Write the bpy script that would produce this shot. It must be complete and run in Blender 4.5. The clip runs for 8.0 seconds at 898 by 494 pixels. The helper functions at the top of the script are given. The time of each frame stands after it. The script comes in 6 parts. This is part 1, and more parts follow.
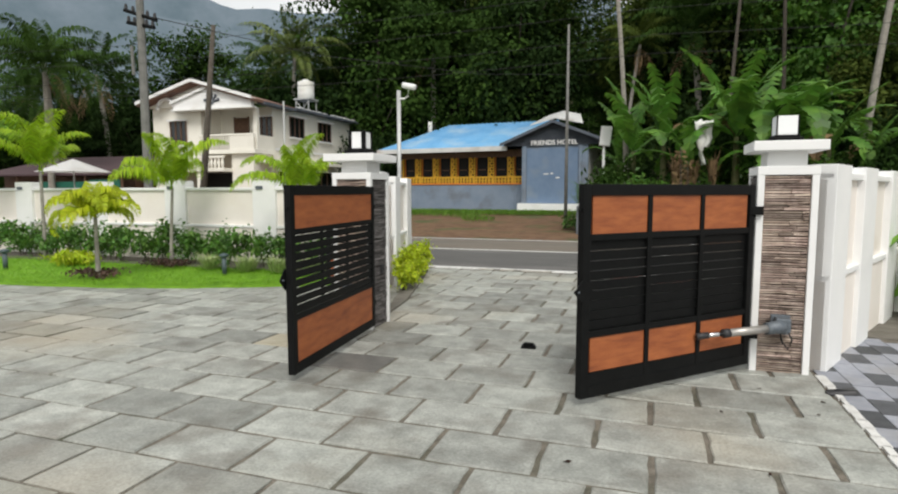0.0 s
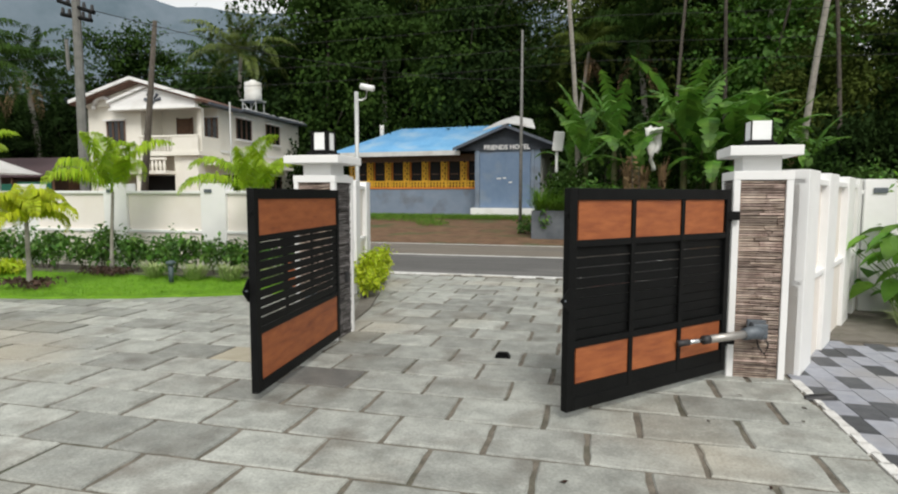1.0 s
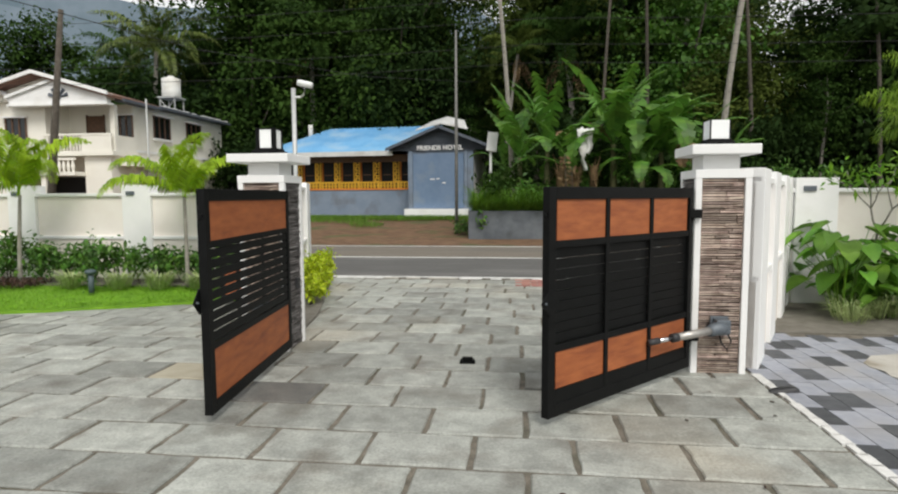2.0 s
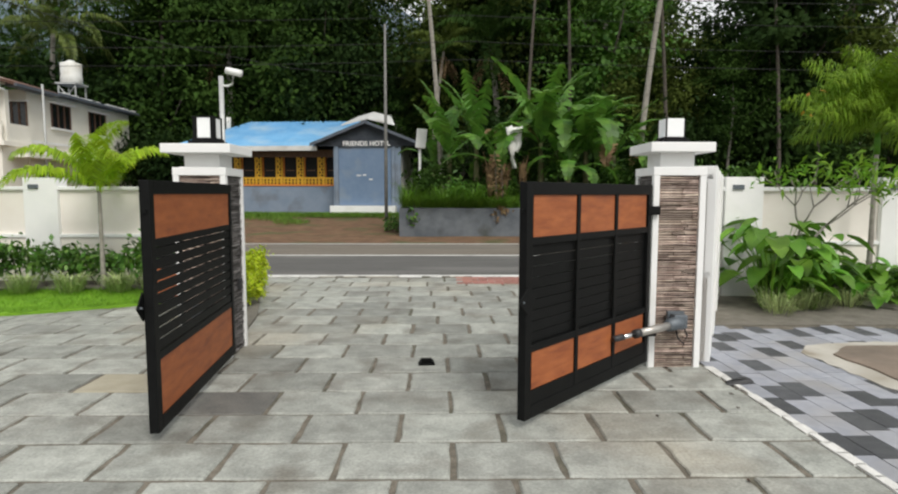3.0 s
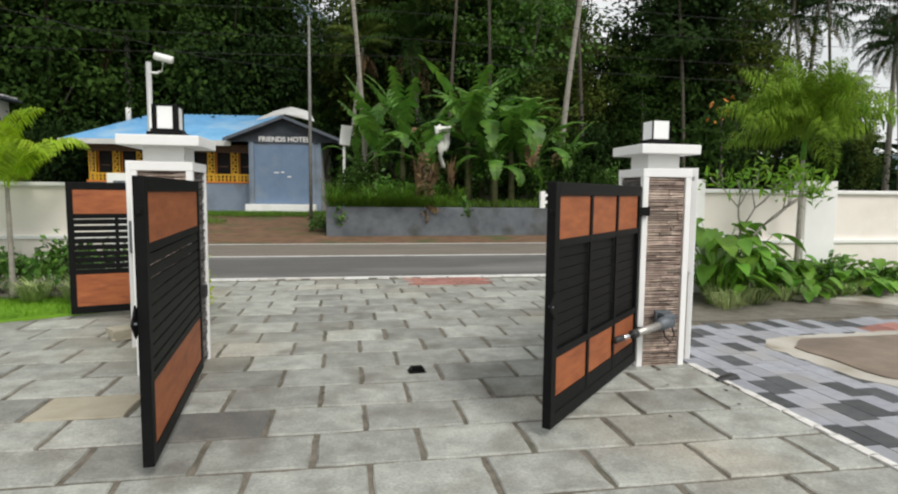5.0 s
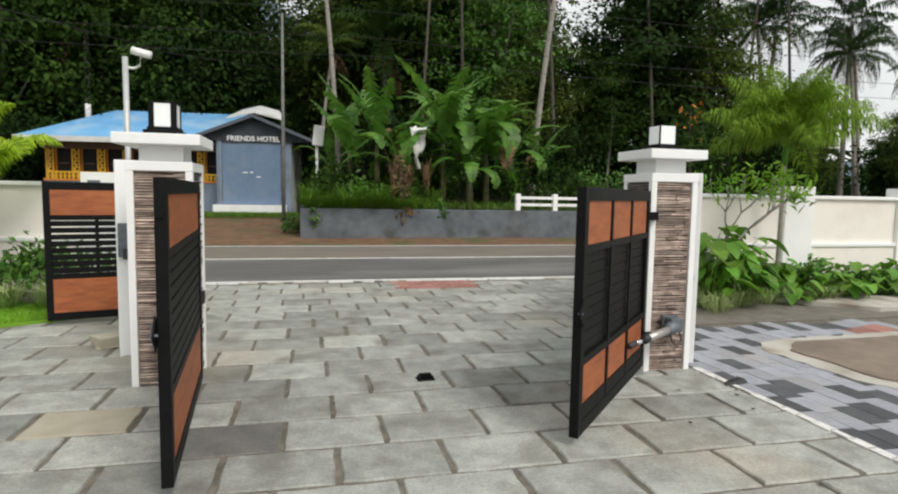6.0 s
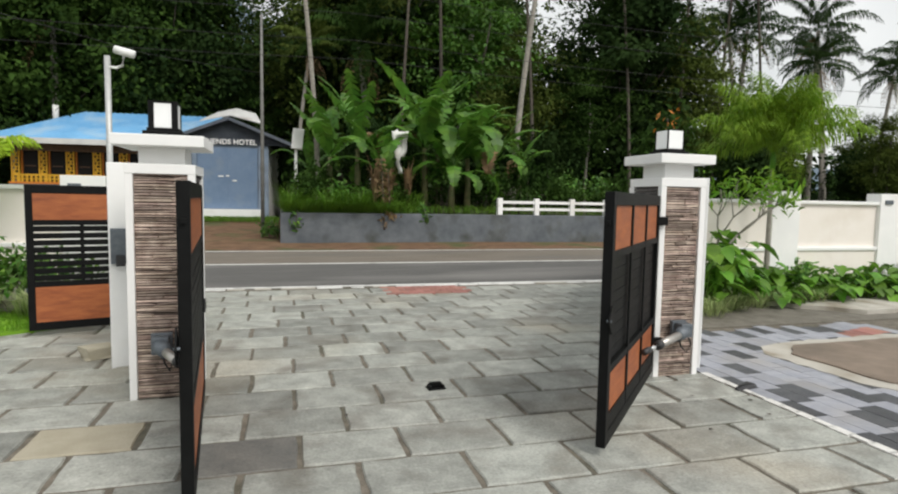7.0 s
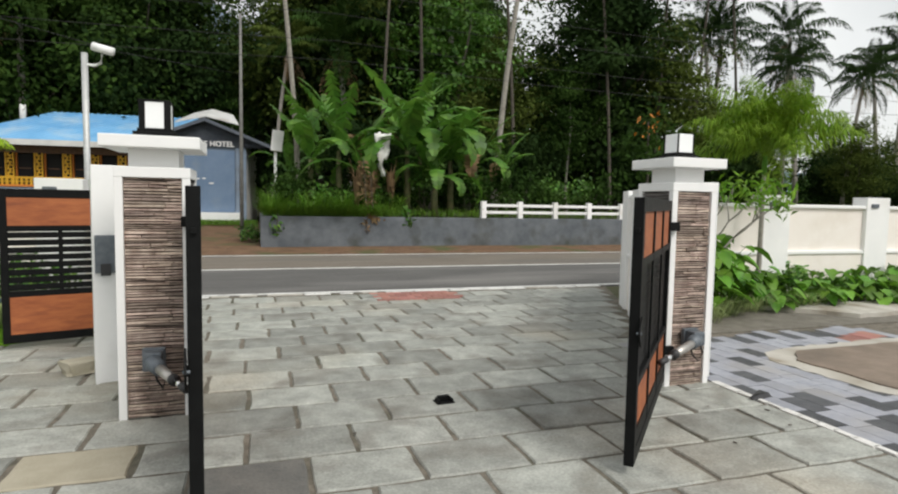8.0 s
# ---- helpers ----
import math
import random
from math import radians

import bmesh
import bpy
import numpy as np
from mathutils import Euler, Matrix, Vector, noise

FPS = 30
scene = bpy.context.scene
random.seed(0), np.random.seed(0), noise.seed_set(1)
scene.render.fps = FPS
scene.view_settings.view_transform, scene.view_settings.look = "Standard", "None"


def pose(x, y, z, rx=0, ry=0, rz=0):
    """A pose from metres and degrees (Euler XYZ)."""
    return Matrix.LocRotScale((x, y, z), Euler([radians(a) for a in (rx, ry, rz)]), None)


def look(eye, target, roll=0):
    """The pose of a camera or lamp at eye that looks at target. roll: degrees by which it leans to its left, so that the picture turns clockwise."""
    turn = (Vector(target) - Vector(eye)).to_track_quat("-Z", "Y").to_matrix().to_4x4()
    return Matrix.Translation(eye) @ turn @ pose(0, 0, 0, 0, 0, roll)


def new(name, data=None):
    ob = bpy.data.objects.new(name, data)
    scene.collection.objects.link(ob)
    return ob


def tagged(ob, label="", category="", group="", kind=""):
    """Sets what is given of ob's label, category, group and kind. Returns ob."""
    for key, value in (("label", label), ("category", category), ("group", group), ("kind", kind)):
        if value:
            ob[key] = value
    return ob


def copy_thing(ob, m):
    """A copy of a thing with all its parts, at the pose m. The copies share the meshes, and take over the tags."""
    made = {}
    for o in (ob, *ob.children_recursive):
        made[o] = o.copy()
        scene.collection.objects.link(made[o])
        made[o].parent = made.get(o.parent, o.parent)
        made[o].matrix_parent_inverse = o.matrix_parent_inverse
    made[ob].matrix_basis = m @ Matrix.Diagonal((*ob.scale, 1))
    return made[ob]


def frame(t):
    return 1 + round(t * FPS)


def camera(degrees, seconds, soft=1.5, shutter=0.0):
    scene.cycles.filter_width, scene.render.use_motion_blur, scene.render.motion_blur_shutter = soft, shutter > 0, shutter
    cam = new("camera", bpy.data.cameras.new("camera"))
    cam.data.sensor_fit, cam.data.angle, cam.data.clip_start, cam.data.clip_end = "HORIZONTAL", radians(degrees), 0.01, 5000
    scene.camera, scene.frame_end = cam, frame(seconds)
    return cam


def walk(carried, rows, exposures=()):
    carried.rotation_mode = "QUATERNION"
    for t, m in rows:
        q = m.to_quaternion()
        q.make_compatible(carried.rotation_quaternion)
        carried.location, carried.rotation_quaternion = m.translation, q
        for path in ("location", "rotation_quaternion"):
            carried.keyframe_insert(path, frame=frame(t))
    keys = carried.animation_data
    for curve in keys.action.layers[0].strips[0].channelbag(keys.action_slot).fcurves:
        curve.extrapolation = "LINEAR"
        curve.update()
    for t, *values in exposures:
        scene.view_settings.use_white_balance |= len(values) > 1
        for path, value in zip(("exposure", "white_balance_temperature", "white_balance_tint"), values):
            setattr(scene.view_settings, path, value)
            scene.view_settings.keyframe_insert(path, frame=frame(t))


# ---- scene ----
cam = camera(74.6, 8.0, 2.1)
METRES, EYE, TILT, LEAN, TURN = 3.0, 1.6, 0.0, 0.0, 18.6
ROWS = [
    (0.0, 0.0, 0.0, 0.0, -0.0, -5.43, 0.05),
    (0.5, -0.025, 0.0443, -0.0037, -1.24, -5.24, -0.03),
    (1.0, -0.0711, 0.0851, -0.0009, -4.93, -5.01, -0.12),
    (2.5, -0.211, 0.226, -0.0064, -15.61, -5.04, 0.27),
    (3.0, -0.2605, 0.2724, -0.0091, -19.58, -5.19, -0.12),
    (3.5, -0.3239, 0.3118, -0.0083, -22.03, -5.15, -0.37),
    (4.0, -0.3816, 0.3473, -0.007, -23.94, -5.23, -0.37),
    (4.5, -0.4223, 0.386, -0.0077, -26.03, -5.2, -0.41),
    (5.0, -0.456, 0.4388, -0.0082, -28.43, -5.25, -0.57),
    (6.5, -0.5911, 0.5785, -0.0032, -33.12, -4.87, -1.07),
    (7.0, -0.6172, 0.6232, -0.0055, -34.39, -4.61, -1.05),
    (7.5, -0.6335, 0.6766, -0.0048, -35.38, -4.37, -1.07),
    (8.0, -0.6477, 0.7315, -0.0002, -36.7, -4.32, -1.06),
]
walk(cam, [(t, pose(0, 0, EYE, TILT, LEAN, TURN) @ pose(METRES * x, METRES * y, METRES * z, 90 + pitch, roll, yaw)) for t, x, y, z, yaw, pitch, roll in ROWS])

# ---------------------------------------------------------------- light
world = bpy.data.worlds.new("world")
scene.world = world
world.use_nodes = True
wn, wl = world.node_tree.nodes, world.node_tree.links
sky = wn.new("ShaderNodeTexSky")
sky.sky_type = 'NISHITA'
sky.sun_disc = False
sky.sun_elevation = radians(48)
sky.sun_rotation = radians(157)
sky.air_density, sky.dust_density = 1.0, 3.0
wtc = wn.new("ShaderNodeTexCoord")
wno = wn.new("ShaderNodeTexNoise")
wno.inputs["Scale"].default_value = 3.0
wno.inputs["Detail"].default_value = 6.0
wramp = wn.new("ShaderNodeValToRGB")
wramp.color_ramp.elements[0].position, wramp.color_ramp.elements[0].color = 0.3, (6.7, 6.9, 6.8, 1)
wramp.color_ramp.elements[1].position, wramp.color_ramp.elements[1].color = 0.7, (10.3, 10.3, 10.0, 1)
wmix = wn.new("ShaderNodeMixRGB")
wmix.inputs[0].default_value = 0.85
wl.new(wtc.outputs["Generated"], wno.inputs["Vector"])
wl.new(wno.outputs["Fac"], wramp.inputs["Fac"])
wl.new(sky.outputs["Color"], wmix.inputs[1])
wl.new(wramp.outputs["Color"], wmix.inputs[2])
wl.new(wmix.outputs["Color"], wn["Background"].inputs["Color"])
wn["Background"].inputs["Strength"].default_value = 0.085
sun = new("sun", bpy.data.lights.new("sun", 'SUN'))
sun.data.energy, sun.data.angle, sun.data.color = 1.7, radians(22), (1.0, 0.96, 0.9)
sun.matrix_world = look((0, 0, 30), (-9, 21, 4))
scene.view_settings.exposure = 0.42

# ---------------------------------------------------------------- materials


def mk(name, c1, c2, scale=6.0, rough=0.7, bump=0.15, bscale=60.0, metal=0.0, island=0.0, obj=0.0, stain=None, stain_at=0.6,
       stain_scale=1.2, leaf=0.0, spec=0.5, rough2=None, stretch=None, bdist=0.01, speck=0.0, dirt=None):
    """Two colours mixed by a coarse and a fine noise, variation per piece, stains, fine relief."""
    m = bpy.data.materials.new(name)
    m.use_nodes = True
    n, l = m.node_tree.nodes, m.node_tree.links
    b = n["Principled BSDF"]
    geo = n.new("ShaderNodeNewGeometry")
    vec = geo.outputs["Position"]
    if stretch:
        mp = n.new("ShaderNodeMapping")
        mp.inputs["Scale"].default_value = stretch
        l.new(vec, mp.inputs["Vector"])
        vec = mp.outputs["Vector"]
    n1 = n.new("ShaderNodeTexNoise")
    n1.inputs["Scale"].default_value, n1.inputs["Detail"].default_value = scale, 8.0
    n1.inputs["Roughness"].default_value = 0.65
    l.new(vec, n1.inputs["Vector"])
    rp = n.new("ShaderNodeValToRGB")
    rp.color_ramp.elements[0].position, rp.color_ramp.elements[0].color = 0.32, (*c1, 1)
    rp.color_ramp.elements[1].position, rp.color_ramp.elements[1].color = 0.68, (*c2, 1)
    l.new(n1.outputs["Fac"], rp.inputs["Fac"])
    col = rp.outputs["Color"]
    layers = [(stain, stain_at, stain_scale)] if stain else []
    if dirt:
        layers.append(dirt)
    for tone, at, size in layers:
        n2 = n.new("ShaderNodeTexNoise")
        n2.inputs["Scale"].default_value, n2.inputs["Detail"].default_value = size, 7.0
        l.new(vec, n2.inputs["Vector"])
        r2 = n.new("ShaderNodeValToRGB")
        r2.color_ramp.elements[0].position, r2.color_ramp.elements[1].position = at - 0.1, at + 0.12
        l.new(n2.outputs["Fac"], r2.inputs["Fac"])
        mx = n.new("ShaderNodeMixRGB")
        mx.inputs[2].default_value = (*tone, 1)
        l.new(r2.outputs["Color"], mx.inputs[0])
        l.new(col, mx.inputs[1])
        col = mx.outputs["Color"]
    if speck:
        n4 = n.new("ShaderNodeTexNoise")
        n4.inputs["Scale"].default_value, n4.inputs["Detail"].default_value, n4.inputs["Roughness"].default_value = bscale * 1.3, 4.0, 0.8
        l.new(vec, n4.inputs["Vector"])
        m4 = n.new("ShaderNodeMapRange")
        m4.inputs["From Min"].default_value, m4.inputs["From Max"].default_value = 0.3, 0.7
        m4.inputs["To Min"].default_value, m4.inputs["To Max"].default_value = 1 - speck, 1 + speck
        l.new(n4.outputs["Fac"], m4.inputs["Value"])
        x4 = n.new("ShaderNodeMixRGB")
        x4.blend_type = 'MULTIPLY'
        x4.inputs[0].default_value = 1.0
        l.new(col, x4.inputs[1])
        l.new(m4.outputs["Result"], x4.inputs[2])
        col = x4.outputs["Color"]
    if island or obj:
        if island:
            r = geo.outputs["Random Per Island"]
        else:
            oi = n.new("ShaderNodeObjectInfo")
            r = oi.outputs["Random"]
        amp = island or obj
        mr = n.new("ShaderNodeMapRange")
        mr.inputs["To Min"].default_value, mr.inputs["To Max"].default_value = 1 - amp, 1 + amp
        l.new(r, mr.inputs["Value"])
        hs = n.new("ShaderNodeHueSaturation")
        l.new(mr.outputs["Result"], hs.inputs["Value"])
        l.new(col, hs.inputs["Color"])
        mr2 = n.new("ShaderNodeMapRange")
        mr2.inputs["To Min"].default_value, mr2.inputs["To Max"].default_value = 0.5 - 0.035 * amp, 0.5 + 0.035 * amp
        fr = n.new("ShaderNodeMath")
        fr.operation = 'FRACT'
        ml = n.new("ShaderNodeMath")
        ml.operation = 'MULTIPLY'
        ml.inputs[1].default_value = 7.31
        l.new(r, ml.inputs[0])
        l.new(ml.outputs[0], fr.inputs[0])
        l.new(fr.outputs[0], mr2.inputs["Value"])
        l.new(mr2.outputs["Result"], hs.inputs["Hue"])
        col = hs.outputs["Color"]
    l.new(col, b.inputs["Base Color"])
    b.inputs["Metallic"].default_value = metal
    b.inputs["Specular IOR Level"].default_value = spec
    rr = n.new("ShaderNodeMapRange")
    rr.inputs["To Min"].default_value = rough
    rr.inputs["To Max"].default_value = rough2 if rough2 is not None else min(1.0, rough + 0.15)
    l.new(n1.outputs["Fac"], rr.inputs["Value"])
    l.new(rr.outputs["Result"], b.inputs["Roughness"])
    if bump:
        n3 = n.new("ShaderNodeTexNoise")
        n3.inputs["Scale"].default_value, n3.inputs["Detail"].default_value = bscale, 6.0
        l.new(vec, n3.inputs["Vector"])
        bp = n.new("ShaderNodeBump")
        bp.inputs["Strength"].default_value, bp.inputs["Distance"].default_value = bump, bdist
        l.new(n3.outputs["Fac"], bp.inputs["Height"])
        l.new(bp.outputs["Normal"], b.inputs["Normal"])
    if leaf:
        tr = n.new("ShaderNodeBsdfTranslucent")
        l.new(col, tr.inputs["Color"])
        ms = n.new("ShaderNodeMixShader")
        ms.inputs[0].default_value = leaf
        l.new(b.outputs[0], ms.inputs[1])
        l.new(tr.outputs[0], ms.inputs[2])
        l.new(ms.outputs[0], n["Material Output"].inputs["Surface"])
    return m


M = {}
M["slab"] = mk("slab_stone", (0.215, 0.222, 0.202), (0.385, 0.395, 0.362), 5, 0.55, 0.6, 38, obj=0.25, speck=0.28, stain=(0.17, 0.162, 0.14), stain_at=0.61, stain_scale=2.3, dirt=((0.34, 0.305, 0.235), 0.62, 0.36))
M["slab_far"] = mk("slab_stone_joined", (0.215, 0.222, 0.202), (0.385, 0.395, 0.362), 5, 0.55, 0.6, 38, island=0.25, speck=0.28, stain=(0.17, 0.162, 0.14), stain_at=0.61, stain_scale=2.3, dirt=((0.34, 0.305, 0.235), 0.62, 0.36))
M["slab_dark"] = mk("slab_dark", (0.10, 0.10, 0.095), (0.17, 0.165, 0.15), 5, 0.6, 0.5, 45, speck=0.25)
M["slab_ochre"] = mk("slab_ochre", (0.33, 0.30, 0.22), (0.42, 0.385, 0.30), 5, 0.6, 0.5, 45)
M["mortar"] = mk("mortar", (0.085, 0.075, 0.058), (0.21, 0.185, 0.15), 9, 0.9, 0.6, 80, speck=0.3, stain=(0.06, 0.065, 0.04), stain_at=0.6)
M["paver_l"] = mk("paver_light", (0.25, 0.265, 0.305), (0.34, 0.35, 0.39), 9, 0.6, 0.3, 90, obj=0.1, stain=(0.3, 0.29, 0.28))
M["paver_d"] = mk("paver_dark", (0.045, 0.048, 0.055), (0.085, 0.088, 0.095), 9, 0.55, 0.3, 90, obj=0.25, stain=(0.14, 0.14, 0.14), stain_at=0.66)
M["white"] = mk("white_paint", (0.81, 0.815, 0.81), (0.86, 0.86, 0.85), 3, 0.5, 0.08, 40, stain=(0.66, 0.65, 0.61), stain_at=0.68, stain_scale=0.9)
M["cream"] = mk("cream_paint", (0.81, 0.755, 0.695), (0.85, 0.805, 0.75), 2.5, 0.6, 0.08, 40, stain=(0.70, 0.64, 0.56), stain_at=0.7)
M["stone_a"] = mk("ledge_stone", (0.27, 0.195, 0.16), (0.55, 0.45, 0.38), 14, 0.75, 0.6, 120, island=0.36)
# greyer and darker tone of the ledge stone for side and back faces
M["stone_g"] = mk("ledge_stone_sides", (0.10, 0.095, 0.092), (0.20, 0.185, 0.18), 18, 0.75, 0.6, 120, island=0.45)
M["grout"] = mk("grout", (0.04, 0.031, 0.026), (0.07, 0.056, 0.047), 20, 0.9, 0.2, 90)
M["black"] = mk("black_steel", (0.0035, 0.0038, 0.004), (0.007, 0.0075, 0.0075), 12, 0.46, 0.12, 150, rough2=0.62, spec=0.13)
M["wood"] = mk("orange_wood_board", (0.24, 0.062, 0.018), (0.40, 0.125, 0.038), 4, 0.5, 0.15, 40, stretch=(1.0, 1.0, 5.0), stain=(0.17, 0.04, 0.014), stain_at=0.66, stain_scale=2.2)
M["grey_metal"] = mk("grey_cast", (0.10, 0.12, 0.14), (0.16, 0.18, 0.20), 20, 0.45, 0.2, 100, metal=0.3)
M["tube"] = mk("tube_aluminium", (0.42, 0.40, 0.37), (0.52, 0.50, 0.47), 20, 0.35, 0.05, 100, metal=0.7)
M["chrome"] = mk("chrome_rod", (0.75, 0.75, 0.75), (0.8, 0.8, 0.8), 20, 0.12, 0.0, metal=1.0)
M["plastic"] = mk("dark_plastic", (0.02, 0.02, 0.022), (0.035, 0.035, 0.037), 20, 0.45, 0.05, 100)
M["lampglass"] = mk("opal_glass", (0.80, 0.82, 0.82), (0.85, 0.86, 0.86), 5, 0.25, 0.0)
M["asphalt"] = mk("asphalt", (0.082, 0.08, 0.077), (0.12, 0.117, 0.112), 3, 0.8, 0.5, 160, speck=0.2, stain=(0.19, 0.185, 0.175), stain_at=0.6, stain_scale=0.6, stretch=(0.25, 1, 1))
M["dusty"] = mk("dusty_asphalt", (0.13, 0.112, 0.09), (0.19, 0.165, 0.135), 2.5, 0.85, 0.5, 140, speck=0.2, stain=(0.12, 0.115, 0.105), stain_at=0.58, stain_scale=0.7, stretch=(0.25, 1, 1))
M["line"] = mk("road_line_paint", (0.62, 0.62, 0.60), (0.75, 0.75, 0.73), 14, 0.6, 0.2, 80, stain=(0.3, 0.3, 0.29), stain_at=0.63, stain_scale=3)
M["redbrick"] = mk("red_paver", (0.27, 0.115, 0.09), (0.36, 0.18, 0.15), 8, 0.75, 0.3, 70, obj=0.2)
M["dirt"] = mk("bare_earth", (0.10, 0.055, 0.028), (0.19, 0.11, 0.06), 2.2, 0.95, 0.8, 25, stain=(0.05, 0.085, 0.02), stain_at=0.62, stain_scale=0.7, bdist=0.03)
M["soil"] = mk("planting_soil", (0.12, 0.11, 0.09), (0.21, 0.195, 0.165), 5, 0.95, 0.8, 60, bdist=0.02)
M["ground"] = mk("ground_earth", (0.05, 0.062, 0.025), (0.10, 0.095, 0.05), 0.6, 0.95, 0.6, 8, bdist=0.05)
M["lawn"] = mk("lawn_turf", (0.13, 0.29, 0.012), (0.21, 0.42, 0.022), 3, 0.85, 0.7, 110, bdist=0.02)
M["blade"] = mk("grass_blade", (0.15, 0.33, 0.012), (0.25, 0.48, 0.025), 3, 0.6, 0.0, island=0.25, leaf=0.3)
M["weed"] = mk("wild_grass", (0.075, 0.18, 0.012), (0.16, 0.31, 0.025), 2, 0.6, 0.0, island=0.35, leaf=0.3)
M["old_concrete"] = mk("old_concrete", (0.085, 0.098, 0.112), (0.155, 0.17, 0.185), 1.8, 0.9, 0.4, 30, stain=(0.06, 0.065, 0.055), stain_at=0.58)
M["cement"] = mk("pale_cement", (0.36, 0.34, 0.30), (0.55, 0.53, 0.48), 4, 0.85, 0.4, 40, stain=(0.25, 0.22, 0.17), stain_at=0.56, stain_scale=2.0)
M["cover"] = mk("cover_concrete", (0.16, 0.125, 0.095), (0.24, 0.19, 0.15), 3, 0.9, 0.5, 50, stain=(0.12, 0.10, 0.08), stain_at=0.6)
M["lime"] = mk("lime_mortar", (0.58, 0.575, 0.55), (0.74, 0.735, 0.71), 14, 0.85, 0.5, 60, speck=0.15)
M["concrete"] = mk("concrete", (0.26, 0.27, 0.275), (0.36, 0.37, 0.37), 2.5, 0.85, 0.4, 40, stain=(0.14, 0.145, 0.13), stain_at=0.6)
M["bluewall"] = mk("blue_grey_paint", (0.17, 0.225, 0.30), (0.225, 0.275, 0.35), 1.5, 0.75, 0.2, 20, stain=(0.15, 0.17, 0.20), stain_at=0.63)
M["shutter"] = mk("blue_shutter", (0.12, 0.185, 0.29), (0.16, 0.23, 0.34), 1.5, 0.5, 0.1, 20, stain=(0.20, 0.25, 0.31), stain_at=0.68)
M["fascia"] = mk("dark_blue_fascia", (0.07, 0.085, 0.11), (0.11, 0.125, 0.15), 2, 0.7, 0.1, 20)
M["bluesheet"] = mk("blue_roof_sheet", (0.13, 0.36, 0.62), (0.22, 0.47, 0.72), 0.9, 0.42, 0.1, 12, stain=(0.36, 0.52, 0.66), stain_at=0.6, stain_scale=0.7)
M["whitesheet"] = mk("white_roof_sheet", (0.55, 0.56, 0.55), (0.68, 0.68, 0.66), 1.5, 0.55, 0.1, 12, stain=(0.42, 0.38, 0.34), stain_at=0.64)
M["yellow"] = mk("yellow_lattice", (0.62, 0.33, 0.02), (0.74, 0.43, 0.03), 5, 0.55, 0.1, 30)
M["orange"] = mk("orange_paint", (0.55, 0.17, 0.02), (0.62, 0.22, 0.03), 5, 0.55, 0.1, 30)
# near black paint standing in for the shade of unlit rooms
M["dark"] = mk("interior_shade", (0.006, 0.006, 0.007), (0.012, 0.011, 0.011), 3, 0.8, 0.0)
M["glass"] = mk("dark_window_glass", (0.012, 0.014, 0.016), (0.02, 0.022, 0.025), 3, 0.08, 0.0, spec=0.6)
M["house"] = mk("house_paint", (0.80, 0.775, 0.69), (0.85, 0.825, 0.75), 1.0, 0.7, 0.1, 15, stain=(0.62, 0.58, 0.48), stain_at=0.68, stain_scale=0.6)
M["browntile"] = mk("brown_roof_tile", (0.13, 0.07, 0.05), (0.22, 0.12, 0.085), 3, 0.7, 0.3, 20)
M["brownwood"] = mk("brown_wood", (0.09, 0.045, 0.025), (0.15, 0.08, 0.045), 6, 0.55, 0.1, 40)
M["green_tarp"] = mk("green_netting", (0.005, 0.085, 0.055), (0.01, 0.12, 0.08), 3, 0.7, 0.2, 20)
M["maroon"] = mk("maroon_roof", (0.055, 0.03, 0.035), (0.085, 0.05, 0.055), 3, 0.7, 0.2, 20)
M["tank"] = mk("tank_plastic", (0.62, 0.63, 0.60), (0.72, 0.72, 0.69), 3, 0.45, 0.05, 20, stain=(0.5, 0.47, 0.4), stain_at=0.66)
M["galv"] = mk("galvanised_steel", (0.42, 0.43, 0.43), (0.55, 0.56, 0.55), 14, 0.45, 0.1, 50, metal=0.4)
M["pole"] = mk("weathered_pole", (0.13, 0.13, 0.122), (0.215, 0.212, 0.2), 5, 0.85, 0.3, 40)
M["bark"] = mk("bark", (0.055, 0.045, 0.035), (0.12, 0.105, 0.085), 9, 0.9, 0.8, 30, bdist=0.03)
M["palmbark"] = mk("palm_bark", (0.20, 0.185, 0.16), (0.34, 0.32, 0.28), 7, 0.85, 0.6, 25, bdist=0.02)
M["leaf_forest"] = mk("forest_leaf", (0.016, 0.040, 0.008), (0.060, 0.115, 0.022), 0.34, 0.65, 0.0, island=0.13, leaf=0.3, spec=0.06)
M["leaf_olive"] = mk("olive_leaf", (0.030, 0.052, 0.010), (0.115, 0.155, 0.032), 0.34, 0.65, 0.0, island=0.13, leaf=0.3, spec=0.06)
# darker copy of the forest leaf, with shade put into the colour
M["leaf_deep_shade"] = mk("deep_shade_leaf", (0.010, 0.025, 0.007), (0.034, 0.064, 0.016), 0.28, 0.7, 0.0, island=0.13, leaf=0.25, spec=0.06)
M["leaf_coco"] = mk("coconut_leaflet", (0.08, 0.125, 0.02), (0.19, 0.24, 0.055), 0.6, 0.5, 0.0, island=0.3, leaf=0.25)
M["leaf_lime"] = mk("lime_palm_leaflet", (0.26, 0.44, 0.012), (0.42, 0.58, 0.03), 2.0, 0.45, 0.0, island=0.3, leaf=0.4)
M["leaf_gold"] = mk("golden_palm_leaflet", (0.40, 0.50, 0.012), (0.58, 0.64, 0.03), 2.0, 0.45, 0.0, island=0.25, leaf=0.4)
